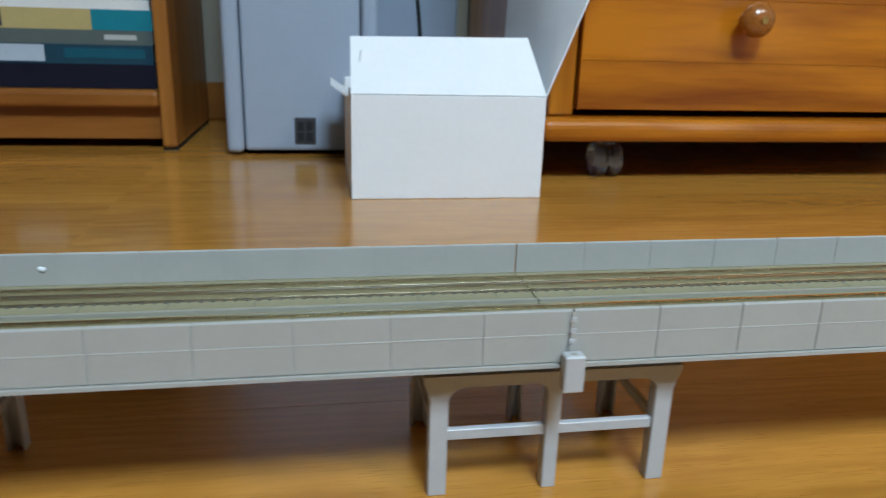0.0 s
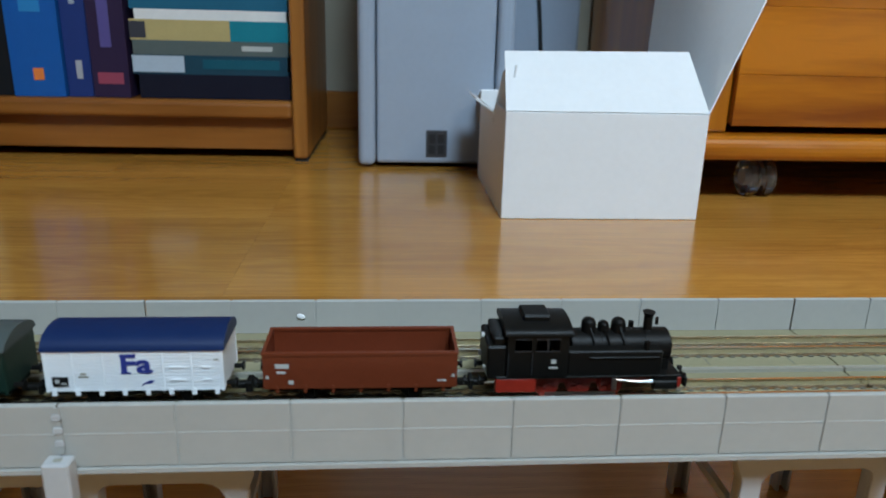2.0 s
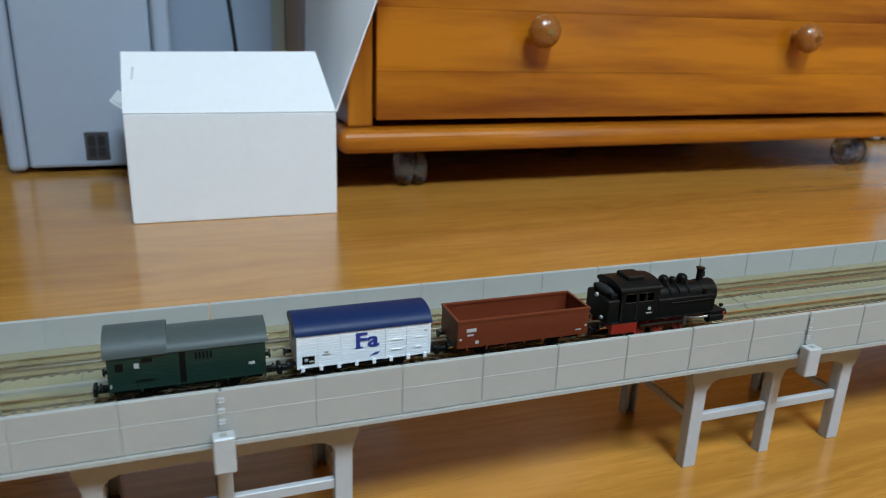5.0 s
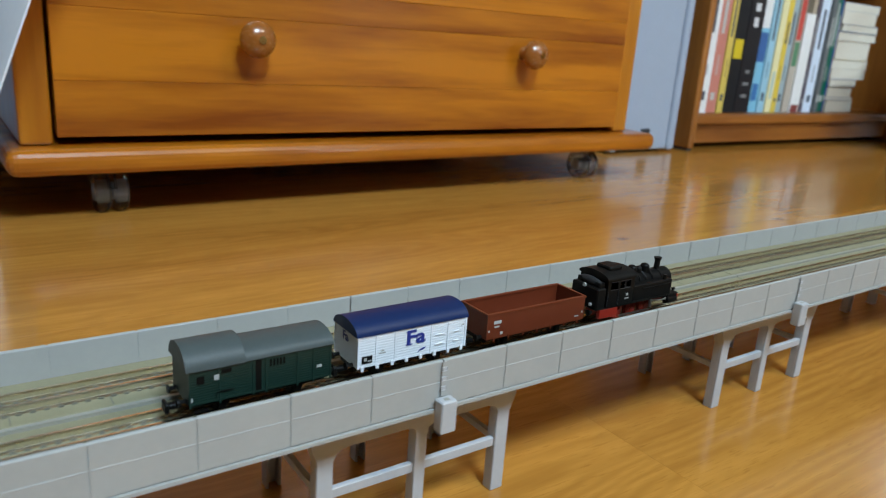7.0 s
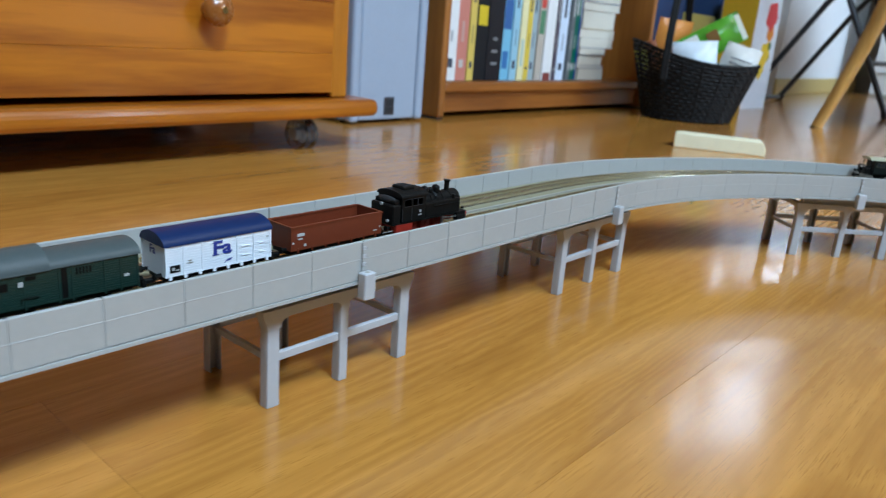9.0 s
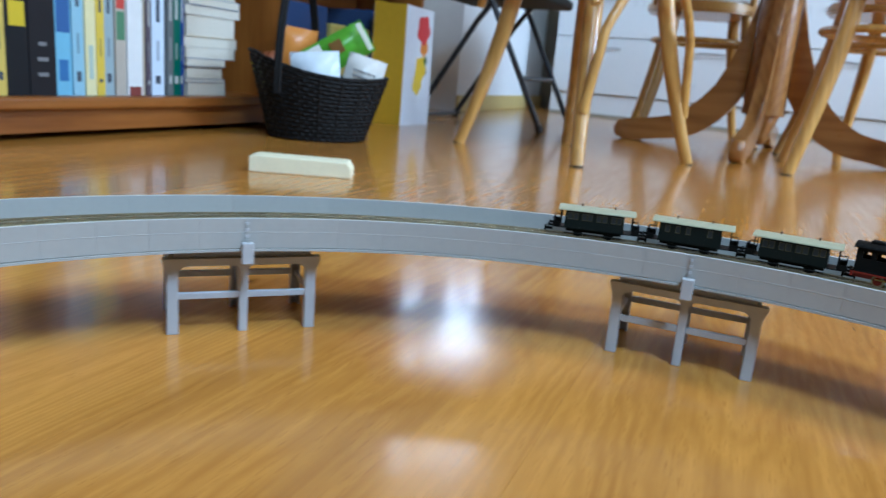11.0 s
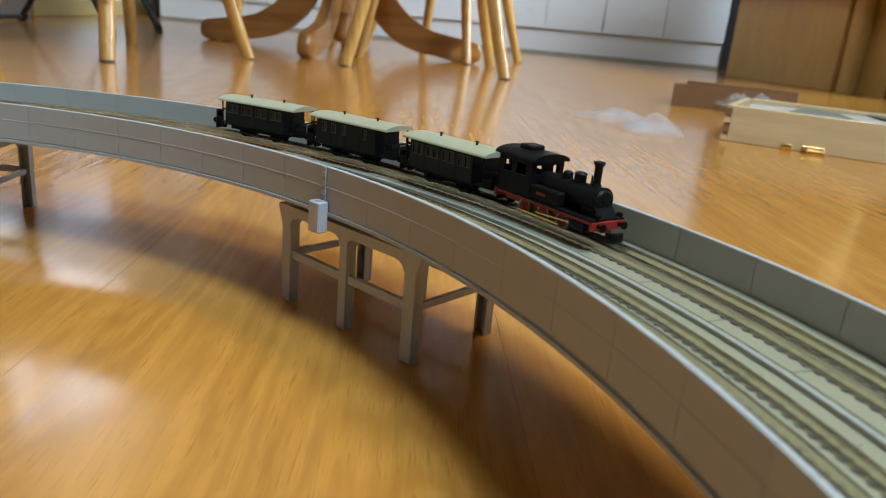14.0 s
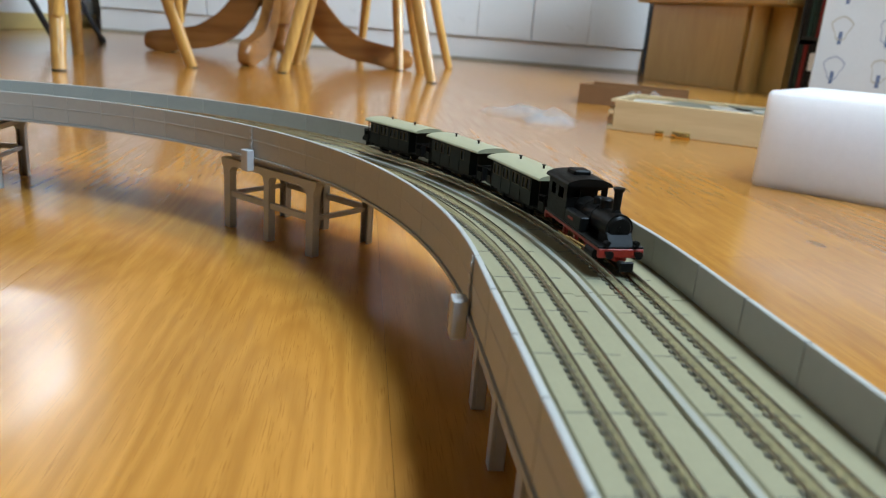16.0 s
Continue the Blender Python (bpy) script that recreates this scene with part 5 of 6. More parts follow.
# drawer unit on castors
DU = thing("drawer_unit", pose(-0.560, 0.520, 0), "orange pine drawer unit with round knobs on castors", "drawer unit")
dw, dd = 0.795, 0.455
for x0, x1 in ((-0.0195, 0.0085), (dw - 0.0325, dw - 0.0045)):
    part("side_panel", B(x0, x1, 0.0, dd, 0.0715, 0.52, bevel=0.003, seg=2), PINE_V, DU)
part("back_panel", B(0.0087, dw - 0.0327, dd - 0.012, dd - 0.001, 0.0715, 0.51), PINE, DU)
part("base_board", B(-0.034, dw + 0.034, -0.030, dd + 0.004, 0.0465, 0.0710, bevel=0.010, seg=4), PINE, DU)
part("top_board", B(-0.034, dw + 0.034, -0.030, dd + 0.004, 0.5205, 0.545, bevel=0.010, seg=4), PINE, DU)
for i in range(2):
    z0 = 0.079 + i * 0.222
    fr = part("drawer_front", B(0.0118, dw - 0.0358, 0.002, 0.016, z0 + 0.0003, z0 + 0.2117, bevel=0.002), PINE, DU)
    zz = z0
    for k, hh in enumerate((0.052, 0.066, 0.030, 0.064) if i == 0 else (0.070, 0.040, 0.058, 0.044)):
        part("glued_board", B(-(dw - 0.047) / 2, (dw - 0.047) / 2, -0.004, 0.0018, 0.00004, hh - 0.00004, bevel=0.0006), PINE, fr, m=pose(dw / 2 - 0.012, 0, zz))
        zz += hh
    for kx in (0.196, 0.569):
        b = bmesh.new()
        rod(b, (kx, -0.004, z0 + 0.098), (kx, -0.018, z0 + 0.098), 0.009, 0.007, seg=16)
        ball(b, (kx, -0.027, z0 + 0.098), 0.0185, sy=0.72, u=20, v=12)
        kn = part("knob", b, KNOB, fr, "turned wooden knob", smooth=60)
        part("knob_cap", rod(bmesh.new(), (kx, -0.0400, z0 + 0.098), (kx, -0.0412, z0 + 0.098), 0.004, seg=10), BRASS, DU, "small brass screw cap")
    part("drawer_box", B(0.02, dw - 0.045, 0.0165, dd - 0.02, z0 + 0.01, z0 + 0.17), PINE, DU)
for cx in (0.058, dw - 0.068):
    for cy in (0.02, dd - 0.05):
        c = part("castor", B(cx - 0.017, cx + 0.017, cy - 0.017, cy + 0.017, 0.0435, 0.0465), STEEL, DU, "twin-wheel castor")
        b = bmesh.new()
        prism(b, [(cy - 0.017, 0.026), (cy - 0.012, 0.041), (cy + 0.004, 0.0435), (cy + 0.020, 0.036), (cy + 0.020, 0.022)], cx - 0.004, cx + 0.004, "YZ")
        part("fork", b, CASTERM, c)
        for q in (-0.0085, 0.0085):
            b = bmesh.new()
            rod(b, (cx + q - 0.0065, cy, 0.0205), (cx + q + 0.0065, cy, 0.0205), 0.0203, seg=24)
            bmesh.ops.bevel(b, geom=[e for e in b.edges if abs(e.verts[0].co.x - e.verts[1].co.x) < 1e-6], offset=0.002, segments=2, affect="EDGES")
            part("wheel", b, CASTERM, c, smooth=40)
            part("hub", rod(bmesh.new(), (cx + q - 0.007, cy, 0.0205), (cx + q + 0.007, cy, 0.0205), 0.009, seg=16), PCGREY, c)

# game box that leans by the bookcase
GB = thing("game_box", pose(-1.372, 0.648, 0, 0, -7, 0), "white printed game box with a red picture, leaning", "box")
part("carton", B(-0.055, 0, -0.30, 0, 0, 0.36, bevel=0.002), paint("box_print", (0.62, 0.57, 0.50)), GB)
b = bmesh.new()
prism(b, [(-0.30, 0.045), (-0.02, 0.150), (-0.008, 0.215), (-0.03, 0.225), (-0.30, 0.125)], 0.0, 0.0006, "YZ")
part("picture_band", b, paint("red_print", (0.28, 0.02, 0.02)), GB, "dark red picture band")
b = bmesh.new()
prism(b, [(-0.30, 0.02), (-0.06, 0.10), (-0.05, 0.13), (-0.30, 0.045)], 0.0, 0.0007, "YZ")
part("picture_shadow", b, paint("navy_print", (0.05, 0.05, 0.08)), GB, "dark picture band")
for z, y0, y1, h in ((0.030, -0.16, -0.012, 0.010), (0.016, -0.14, -0.012, 0.004), (0.255, -0.12, -0.03, 0.014)):
    part("print_bar", B(0.0, 0.0006, y0, y1, z, z + h), paint("print_ink", (0.35, 0.06, 0.04) if z < 0.2 else (0.1, 0.09, 0.08)), GB)

# cream foam bar on the floor
b = bmesh.new()
prism(b, [(-0.078, 0), (0.078, 0), (0.078, 0.014), (0.071, 0.0245), (-0.070, 0.0255), (-0.078, 0.0235)], -0.024, 0.024)
bmesh.ops.bevel(b, geom=b.edges[:], offset=0.0012, segments=1, affect="EDGES")
solid("foam_bar", b, CREAM, "cream foam bar lying on the floor", "foam block", pose(0.862, 0.216, 0, 0, 0, -66))


def basket(x, y):
    ob = thing("wicker_basket", pose(x, y, 0, 0, 0, -57), "black wicker basket with tall handle, full of packets", "basket")
    r0, r1, h = 0.105, 0.150, 0.135
    n, rows = 40, 17
    for k in range(rows):
        z = 0.006 + h * k / (rows - 1)
        pts = []
        for i in range(n * 2 + 1):
            a = math.pi * i / n
            f = k / (rows - 1)
            lift = f * (0.022 * math.cos(a) ** 2 - 0.020 * math.cos(a))
            r = r0 + (r1 - r0) * f + (0.0016 if (i + k) % 2 else -0.0016)
            pts.append((r * math.cos(a) * 1.0, r * math.sin(a) * 0.88, z + lift))
        part("weave", tube(bmesh.new(), pts, 0.0046, 6), WICKER, ob)
    for i in range(20):
        a = 2 * math.pi * i / 20
        rod(b_ := bmesh.new(), (r0 * math.cos(a), r0 * math.sin(a) * 0.88, 0.002), (r1 * math.cos(a), r1 * math.sin(a) * 0.88, h + 0.02 * math.cos(a) ** 2 - 0.020 * math.cos(a)), 0.0035, seg=6)
        part("stake", b_, WICKER, ob)
    part("bottom", rod(bmesh.new(), (0, 0, 0), (0, 0, 0.006), r0 * 0.9, seg=24), WICKER, ob)
    part("lining", rod(bmesh.new(), (0, 0, 0.007), (0, 0, h - 0.02), r0 * 0.84, r1 * 0.80, seg=32), RUBBER, ob)
    for q in (0.0, 0.007):
        pts = [(-0.050 + q + 0.040 * math.cos(math.pi * i / 20), r1 * 0.86 * math.cos(math.pi * i / 20), 0.10 + 0.27 * math.sin(math.pi * i / 20)) for i in range(21)]
        part("handle", tube(bmesh.new(), pts, 0.0052, 8), WICKER, ob)
    return ob


basket(1.335, 0.490)


def packet(x, y, z, w, h, d, rot, colour, label, marks=()):
    ob = thing("packet", pose(x, y, z, *rot), label, "packet", "packets in the basket")
    b = bmesh.new()
    bmesh.ops.create_grid(b, x_segments=8, y_segments=8, size=0.5)
    for v in b.verts:
        u, t = v.co.x * 2, v.co.y * 2
        bulge = (1 - u * u) * (1 - t * t)
        v.co = Vector((u * w / 2, -d / 2 * bulge - 0.002, (t + 1) * h / 2))
    front = list(b.verts)
    dup = bmesh.ops.duplicate(b, geom=b.verts[:] + b.edges[:] + b.faces[:])
    for v in dup["geom"]:
        if isinstance(v, bmesh.types.BMVert):
            v.co.y = -v.co.y
    bmesh.ops.remove_doubles(b, verts=b.verts[:], dist=0.0045)
    part("bag", b, paint("packet_film", colour, 0.25), ob, smooth=60)
    for x0, x1, z0, z1, col in marks:
        part("print", B(w * x0, w * x1, -d / 2 - 0.004, -d / 2 - 0.003, h * z0, h * z1, bevel=0.0004), paint("packet_ink", col), ob)
    return ob


def in_basket(u, v):
    return 1.335 + 0.545 * u + 0.839 * v, 0.490 - 0.839 * u + 0.545 * v


WHITEFILM, GREENFILM = (0.70, 0.76, 0.80), (0.12, 0.36, 0.03)
packet(*in_basket(-0.002, -0.045), 0.085, 0.105, 0.105, 0.05, (0, -6, -57), WHITEFILM, "white packet in the basket")
packet(*in_basket(0.080, -0.040), 0.085, 0.085, 0.105, 0.045, (0, 14, -60), (0.66, 0.65, 0.60), "cream packet with dark print in the basket", ((-0.3, 0.3, 0.66, 0.69, (0.15, 0.15, 0.15)), (-0.3, 0.25, 0.55, 0.58, (0.15, 0.15, 0.15)), (-0.3, 0.1, 0.44, 0.47, (0.15, 0.15, 0.15))))
packet(*in_basket(-0.035, 0.030), 0.150, 0.075, 0.165, 0.045, (0, 58, -57), GREENFILM, "green and white packet with a brown picture in the basket", ((-0.42, 0.42, 0.03, 0.34, (0.75, 0.74, 0.66)), (-0.12, 0.36, 0.12, 0.26, (0.16, 0.05, 0.02)), (-0.42, 0.42, 0.90, 0.97, (0.72, 0.74, 0.62)), (-0.30, 0.1, 0.45, 0.62, (0.18, 0.09, 0.02))))
packet(*in_basket(-0.060, 0.060), 0.120, 0.085, 0.120, 0.03, (0, 6, -52), (0.66, 0.26, 0.05), "orange packet in the basket")
packet(*in_basket(-0.090, 0.020), 0.090, 0.035, 0.095, 0.02, (0, -14, -57), (0.35, 0.12, 0.05), "brown packet in the basket")
packet(*in_basket(-0.108, -0.010), 0.095, 0.03, 0.075, 0.02, (0, -22, -57), (0.45, 0.45, 0.08), "lime packet in the basket")

# shopping bag
SB = thing("shopping_bag", pose(1.905, 0.560, 0, 0, 0, -6), "yellow and white paper shopping bag with flower print", "bag")
YEL = paint("bag_yellow", (0.72, 0.46, 0.03), 0.4)
WHB = paint("bag_white", (0.74, 0.76, 0.80), 0.4)
b = bmesh.new()
prism(b, [(0, 0), (0.165, 0), (0.157, 0.345), (0.0, 0.350)], -0.001, 0.001)
part("front", b, WHB, SB)
b = bmesh.new()
prism(b, [(0.0012, 0), (0.112, 0.0), (0.114, 0.36), (0.055, 0.352), (0.0012, 0.35)], -0.001, 0.001, "YZ")
part("gusset", b, YEL, SB, "yellow gusset")
b = bmesh.new()
prism(b, [(0, 0), (0.165, 0), (0.157, 0.345), (0.0, 0.350)], 0.1135, 0.1155)
part("back", b, WHB, SB)
for (cx, cz, s), col in (((0.100, 0.285, 0.042), (0.62, 0.06, 0.06)), ((0.108, 0.235, 0.026), (0.70, 0.25, 0.03)), ((0.095, 0.17, 0.036), (0.74, 0.50, 0.02)), ((0.080, 0.125, 0.030), (0.74, 0.52, 0.04)), ((0.118, 0.165, 0.015), (0.05, 0.16, 0.03)), ((0.120, 0.195, 0.012), (0.04, 0.12, 0.03))):
    out = [(cx + s * (1 + 0.10 * math.cos(5 * a + 9 * cx)) * math.cos(a) * 0.85, cz + s * (1 + 0.10 * math.cos(5 * a + 9 * cx)) * math.sin(a)) for a in (2 * math.pi * i / 40 for i in range(40))]
    k = -0.0016 - 0.0004 * cz * 10
    part("flower_print", prism(bmesh.new(), out, k, k + 0.0004), paint("flower_ink", col), SB)

# ---- dining corner ----


def bentwood_chair(m, label, hooped=True):
    ob = thing("dining_chair", m, label, "chair", "chairs round the table")
    sz = 0.47
    b = bmesh.new()
    rod(b, (0, 0, sz - 0.035), (0, 0, sz), 0.205, seg=40)
    bmesh.ops.bevel(b, geom=[e for e in b.edges if abs(e.verts[0].co.z - e.verts[1].co.z) < 1e-6], offset=0.008, segments=2, affect="EDGES")
    seat = part("seat_ring", b, BEECH, ob, smooth=40)
    part("seat_pad", rod(bmesh.new(), (0, 0, sz), (0, 0, sz + 0.012), 0.175, 0.165, seg=32), PAGES, seat)
    for i in range(4):
        a = math.radians(45 + 90 * i)
        c, s = math.cos(a), math.sin(a)
        pts = [(c * (0.165 + 0.115 * q ** 1.35), s * (0.165 + 0.115 * q ** 1.35), (sz - 0.03) * (1 - q)) for q in (0, 0.2, 0.4, 0.6, 0.8, 1.0)]
        part("leg", tube(bmesh.new(), pts, 0.0185, 12, (1.05, 1.1, 1.05, 0.95, 0.85, 0.78)), BEECH, ob, smooth=60)
        part("leg_cap", rod(bmesh.new(), (c * 0.28, s * 0.28, -0.001), (c * 0.28, s * 0.28, 0.004), 0.0145, seg=12), RUBBER, ob)
        a2 = a + math.pi / 2
        if not hooped and i in (0, 3):
            low, rise = (0.11, 0.315) if i == 0 else (0.33, 0.095)
            br = []
            for q in range(15):
                w = q / 14
                ang = a + (a2 - a) * w
                rr = 0.20 + 0.055 * (abs(2 * w - 1) ** 2)
                br.append((rr * math.cos(ang), rr * math.sin(ang), low + rise * math.sin(math.pi * w) ** 0.4))
            part("arched_brace", tube(bmesh.new(), br, 0.0105, 8), BEECH, ob, smooth=60)
    if hooped:
        hoop = [(0.172 * math.cos(2 * math.pi * q / 36), 0.172 * math.sin(2 * math.pi * q / 36), 0.345) for q in range(37)]
        part("stretcher_hoop", tube(bmesh.new(), hoop, 0.0095, 8), BEECH, ob, smooth=60)
    for rr, z1 in ((0.19, 0.88), (0.125, 0.80)):
        pts = [(-0.15 - 0.05 * math.sin(math.pi * i / 16), rr * math.cos(math.pi * i / 16), sz - 0.02 + (z1 - sz) * math.sin(math.pi * i / 16) ** 0.7) for i in range(17)]
        part("back_bow", tube(bmesh.new(), pts, 0.012, 10), BEECH, ob, smooth=60)
    return ob


bentwood_chair(pose(1.695, -0.016, 0, 0, 0, 195.7 - 45), "honey beech bentwood dining chair drawn out from the table", False)
bentwood_chair(pose(2.010, -0.710, 0, 0, 0, 135.0 - 45), "honey beech bentwood dining chair by the table foot")
bentwood_chair(pose(2.780, -0.200, 0, 0, 0, 12), "honey beech bentwood dining chair on the table's far side")
bentwood_chair(pose(2.555, -0.775, 0, 0, 0, 194.0 - 45), "honey beech bentwood dining chair before the kitchen units")

TB = thing("pedestal_table", pose(2.39, -0.44, 0), "brown wooden pedestal table with four curved feet", "table")
part("tabletop", rod(bmesh.new(), (0, 0, 0.72), (0, 0, 0.75), 0.55, seg=64), TABLEW, TB)
part("column", rod(bmesh.new(), (0, 0, 0.12), (0, 0, 0.72), 0.062, 0.055, seg=20), TABLEW, TB, smooth=40)
part("turned_drop", ball(rod(bmesh.new(), (0, 0, 0.06), (0, 0, 0.12), 0.03, 0.05, seg=16), (0, 0, 0.06), 0.032), TABLEW, TB, smooth=40)
for i in range(4):
    top, bot = [], []
    for k in range(13):
        q = k / 12
        x = 0.06 + 0.365 * q
        top.append((x, 0.066 + 0.40 * (1 - q) ** 4.2 + 0.018 * math.sin(math.pi * q)))
        bot.append((x, 0.0 if q > 0.80 else 0.012 + 0.17 * (1 - q) ** 4.0))
    out = bot + [(0.450, 0.012), (0.455, 0.035), (0.443, 0.062)] + top[::-1]
    b = bmesh.new()
    prism(b, out, -0.017, 0.017)
    bmesh.ops.bevel(b, geom=b.edges[:], offset=0.004, segments=1, affect="EDGES")
    part("foot", b, TABLEW, TB, m=pose(0, 0, 0, 0, 0, 90 * i - 6.5), smooth=50)

# folding chair
FC = thing("folding_chair", pose(2.43, 0.445, 0, 0, 0, -90), "black metal folding chair with a padded seat", "chair")
part("seat", B(-0.20, 0.20, -0.19, 0.19, 0.415, 0.450, bevel=0.014, seg=3), RUBBER, FC, "black padded seat")
for yy in (-0.205, 0.205):
    part("front_leg", tube(bmesh.new(), [(0.232, yy, 0.008), (0.04, yy, 0.38), (-0.20, yy, 0.86)], 0.0095, 10), BLACKM, FC, smooth=60)
    part("rear_leg", tube(bmesh.new(), [(-0.226, yy * 0.93, 0.008), (-0.02, yy * 0.93, 0.34), (0.05, yy * 0.93, 0.43)], 0.0095, 10), BLACKM, FC, smooth=60)
    part("foot_cap", rod(bmesh.new(), (0.234, yy, 0), (0.226, yy, 0.022), 0.0135), RUBBER, FC)
    part("foot_cap", rod(bmesh.new(), (-0.228, yy * 0.93, 0), (-0.214, yy * 0.93, 0.022), 0.0135), RUBBER, FC)
part("front_bar", tube(bmesh.new(), [(0.150, -0.205, 0.168), (0.150, 0.205, 0.168)], 0.008, 8), BLACKM, FC)
part("rear_bar", tube(bmesh.new(), [(-0.221, -0.19, 0.014), (-0.221, 0.19, 0.014)], 0.008, 8), BLACKM, FC)
part("backrest", B(-0.215, -0.19, -0.20, 0.20, 0.70, 0.86, bevel=0.008, seg=2), RUBBER, FC)

# kitchen units along a line
KA, KB = Vector((3.86, 0.62, 0)), Vector((3.50, -2.13, 0))
KD = (KB - KA).normalized()
KANG = math.degrees(math.atan2(KD.y, KD.x))
KL = (KB - KA).length
ku = 0
widths = (0.55, 0.55, 0.55, 0.55, KL - 2.2)
for i, w in enumerate(widths):
    p = KA + KD * ku
    U = thing("kitchen_unit", pose(p.x, p.y, 0, 0, 0, KANG), "white kitchen base unit with drawers" if i < 3 else "white kitchen base unit with plain door", "kitchen unit", "kitchen base units")
    part("carcass", B(0.001, w - 0.001, 0.022, 0.56, 0.115, 0.85), KITCH, U)
    part("plinth", B(0, w, 0.014, 0.0215, 0.0, 0.112), KITCH, U)
    part("plinth_lip", B(0, w, 0.010, 0.0138, 0.0, 0.014), TROUGH, U)
    if i < 3:
        for z0, z1 in ((0.118, 0.400), (0.404, 0.640), (0.644, 0.848)):
            d = part("drawer_front", B(0.0025, w - 0.0025, 0.0, 0.0215, z0, z1 - 0.002, bevel=0.0015), KITCH, U)
            part("bar_handle", tube(bmesh.new(), [(w * 0.36, -0.002, z1 - 0.05), (w * 0.36, -0.026, z1 - 0.05), (w * 0.64, -0.026, z1 - 0.05), (w * 0.64, -0.002, z1 - 0.05)], 0.005, 8), STEEL, d, "steel bar handle")
    else:
        half = w / 2
        for x0, x1 in ((0.0025, half - 0.0012), (half + 0.0012, w - 0.0025)):
            part("door", B(x0, x1, 0.0, 0.0215, 0.118, 0.846, bevel=0.0015), KITCH, U)
    ku += w
solid("worktop", B(-0.01, KL + 0.02, -0.02, 0.58, 0.852, 0.892, bevel=0.004), mat("worktop_grey", (0.25, 0.25, 0.24), 0.35), "dark grey kitchen worktop on the base units", "worktop", pose(KA.x, KA.y, 0, 0, 0, KANG))
solid("end_post", B(KL + 0.003, KL + 0.035, -0.004, 0.10, 0, 0.85, bevel=0.002), BLACKM, "dark upright strip at the end of the kitchen units", "strip", pose(KA.x, KA.y, 0, 0, 0, KANG))
solid("wall_pier", B(2.95, 4.3, 0.80, 0.998, 0, HIGH - 0.002), WALLW, "white wall corner beside the kitchen", "wall", kind="structure")
WN = thing("window_1", pose(3.02, 0.80, 0), "white framed window with a crossbar, bright daylight", "window", kind="structure")
for q in ((-0.29, 0.29, -0.03, 0.0, 0.78, 0.81), (-0.29, 0.29, -0.03, 0.0, 1.19, 1.42), (-0.29, 0.29, -0.03, 0.0, 1.74, 1.78), (-0.29, -0.26, -0.03, 0.0, 0.8102, 1.1898), (0.26, 0.29, -0.03, 0.0, 0.8102, 1.1898), (-0.29, -0.26, -0.03, 0.0, 1.4202, 1.7398), (0.26, 0.29, -0.03, 0.0, 1.4202, 1.7398)):
    part("frame_bar", B(*q), KITCH, WN)
solid("trim", B(2.94, 4.3, 0.785, 0.80, 0, 0.07, bevel=0.003), YELLOWPRINT, "pale wooden baseboard by the kitchen", "baseboard", kind="structure")

# low cabinet, rack, boxes by the loop's end
LC = thing("low_cabinet", pose(2.955, -1.925, 0, 0, 0, -154), "golden veneered low cabinet with an overhanging top", "cabinet")
part("body", B(0, 0.47, 0.02, 0.40, 0.0, 0.315, bevel=0.002), VENEER, LC)
b = bmesh.new()
rod(b, (0.50, 0.06, 0), (0.50, 0.06, 0.315), 0.034, seg=24)
part("rounded_corner", b, VENEER, LC, smooth=40)
part("side_panel", B(0.472, 0.62, 0.095, 0.40, 0.0, 0.315), VENEER, LC)
part("top", B(-0.05, 0.66, -0.03, 0.42, 0.3155, 0.345, bevel=0.006, seg=2), VENEER, LC)
part("upper_body", B(0.0, 0.60, 0.02, 0.40, 0.3455, 0.7), VENEER, LC)

RK = thing("media_rack", pose(2.330, -2.245, 0, 0, 0, -140), "dark rack filled with black and green cases", "rack")
part("back", B(0.0, 0.16, 0.14, 0.155, 0, 0.62), BLACKM, RK)
for x in (0, 0.154):
    part("upright", B(x - 0.004, x + 0.004, 0, 0.14, 0, 0.62), BLACKM, RK)
for i in range(3):
    part("tier", B(0.0045, 0.1495, 0, 0.138, 0.004 + i * 0.2, 0.012 + i * 0.2), BLACKM, RK)
    for j in range(9):
        c = ((0.012, 0.03, 0.025), (0.01, 0.01, 0.012), (0.02, 0.05, 0.045), (0.16, 0.02, 0.02), (0.012, 0.012, 0.014))[(i * 4 + j * 3) % 5]
        cs = solid("media_case", B(0, 0.0145, 0, 0.12, 0, 0.175, bevel=0.001), paint("case_print", c, 0.3), "thin plastic case standing in the dark rack", "case",
                   pose(2.330, -2.245, 0, 0, 0, -140) @ pose(0.006 + j * 0.0158, 0.004, 0.0125 + i * 0.2), group="cases in the rack")
solid("label_card", B(0.05, 0.075, -0.002, 0.0, 0.10, 0.16), CARD, "small white card stuck on the rack", "card", pose(2.330, -2.245, 0, 0, 0, -140))

TBX = thing("wooden_box", pose(1.020, -1.143, 0, 0, 0, -121.5), "pale wooden box with finger joints, full of clear packets", "box")
tw, td, th = 0.36, 0.20, 0.052
part("front_side", B(0.009, tw - 0.009, 0, 0.009, 0, th, bevel=0.001), PLY, TBX)
part("back_side", B(0.009, tw - 0.009, td - 0.009, td, 0, th, bevel=0.001), PLY, TBX)
for x0 in (0, tw - 0.009):
    e = part("end_side", B(x0, x0 + 0.009, 0.009, td - 0.009, 0, th, bevel=0.001), PLY, TBX)
    for y0 in (0, td - 0.009):
        for k in range(4):
            part("finger_joint", B(x0, x0 + 0.009, y0, y0 + 0.009, 0.001 + k * 0.013, 0.0085 + k * 0.013), BROWNCARD if k % 2 else PLY, TBX)
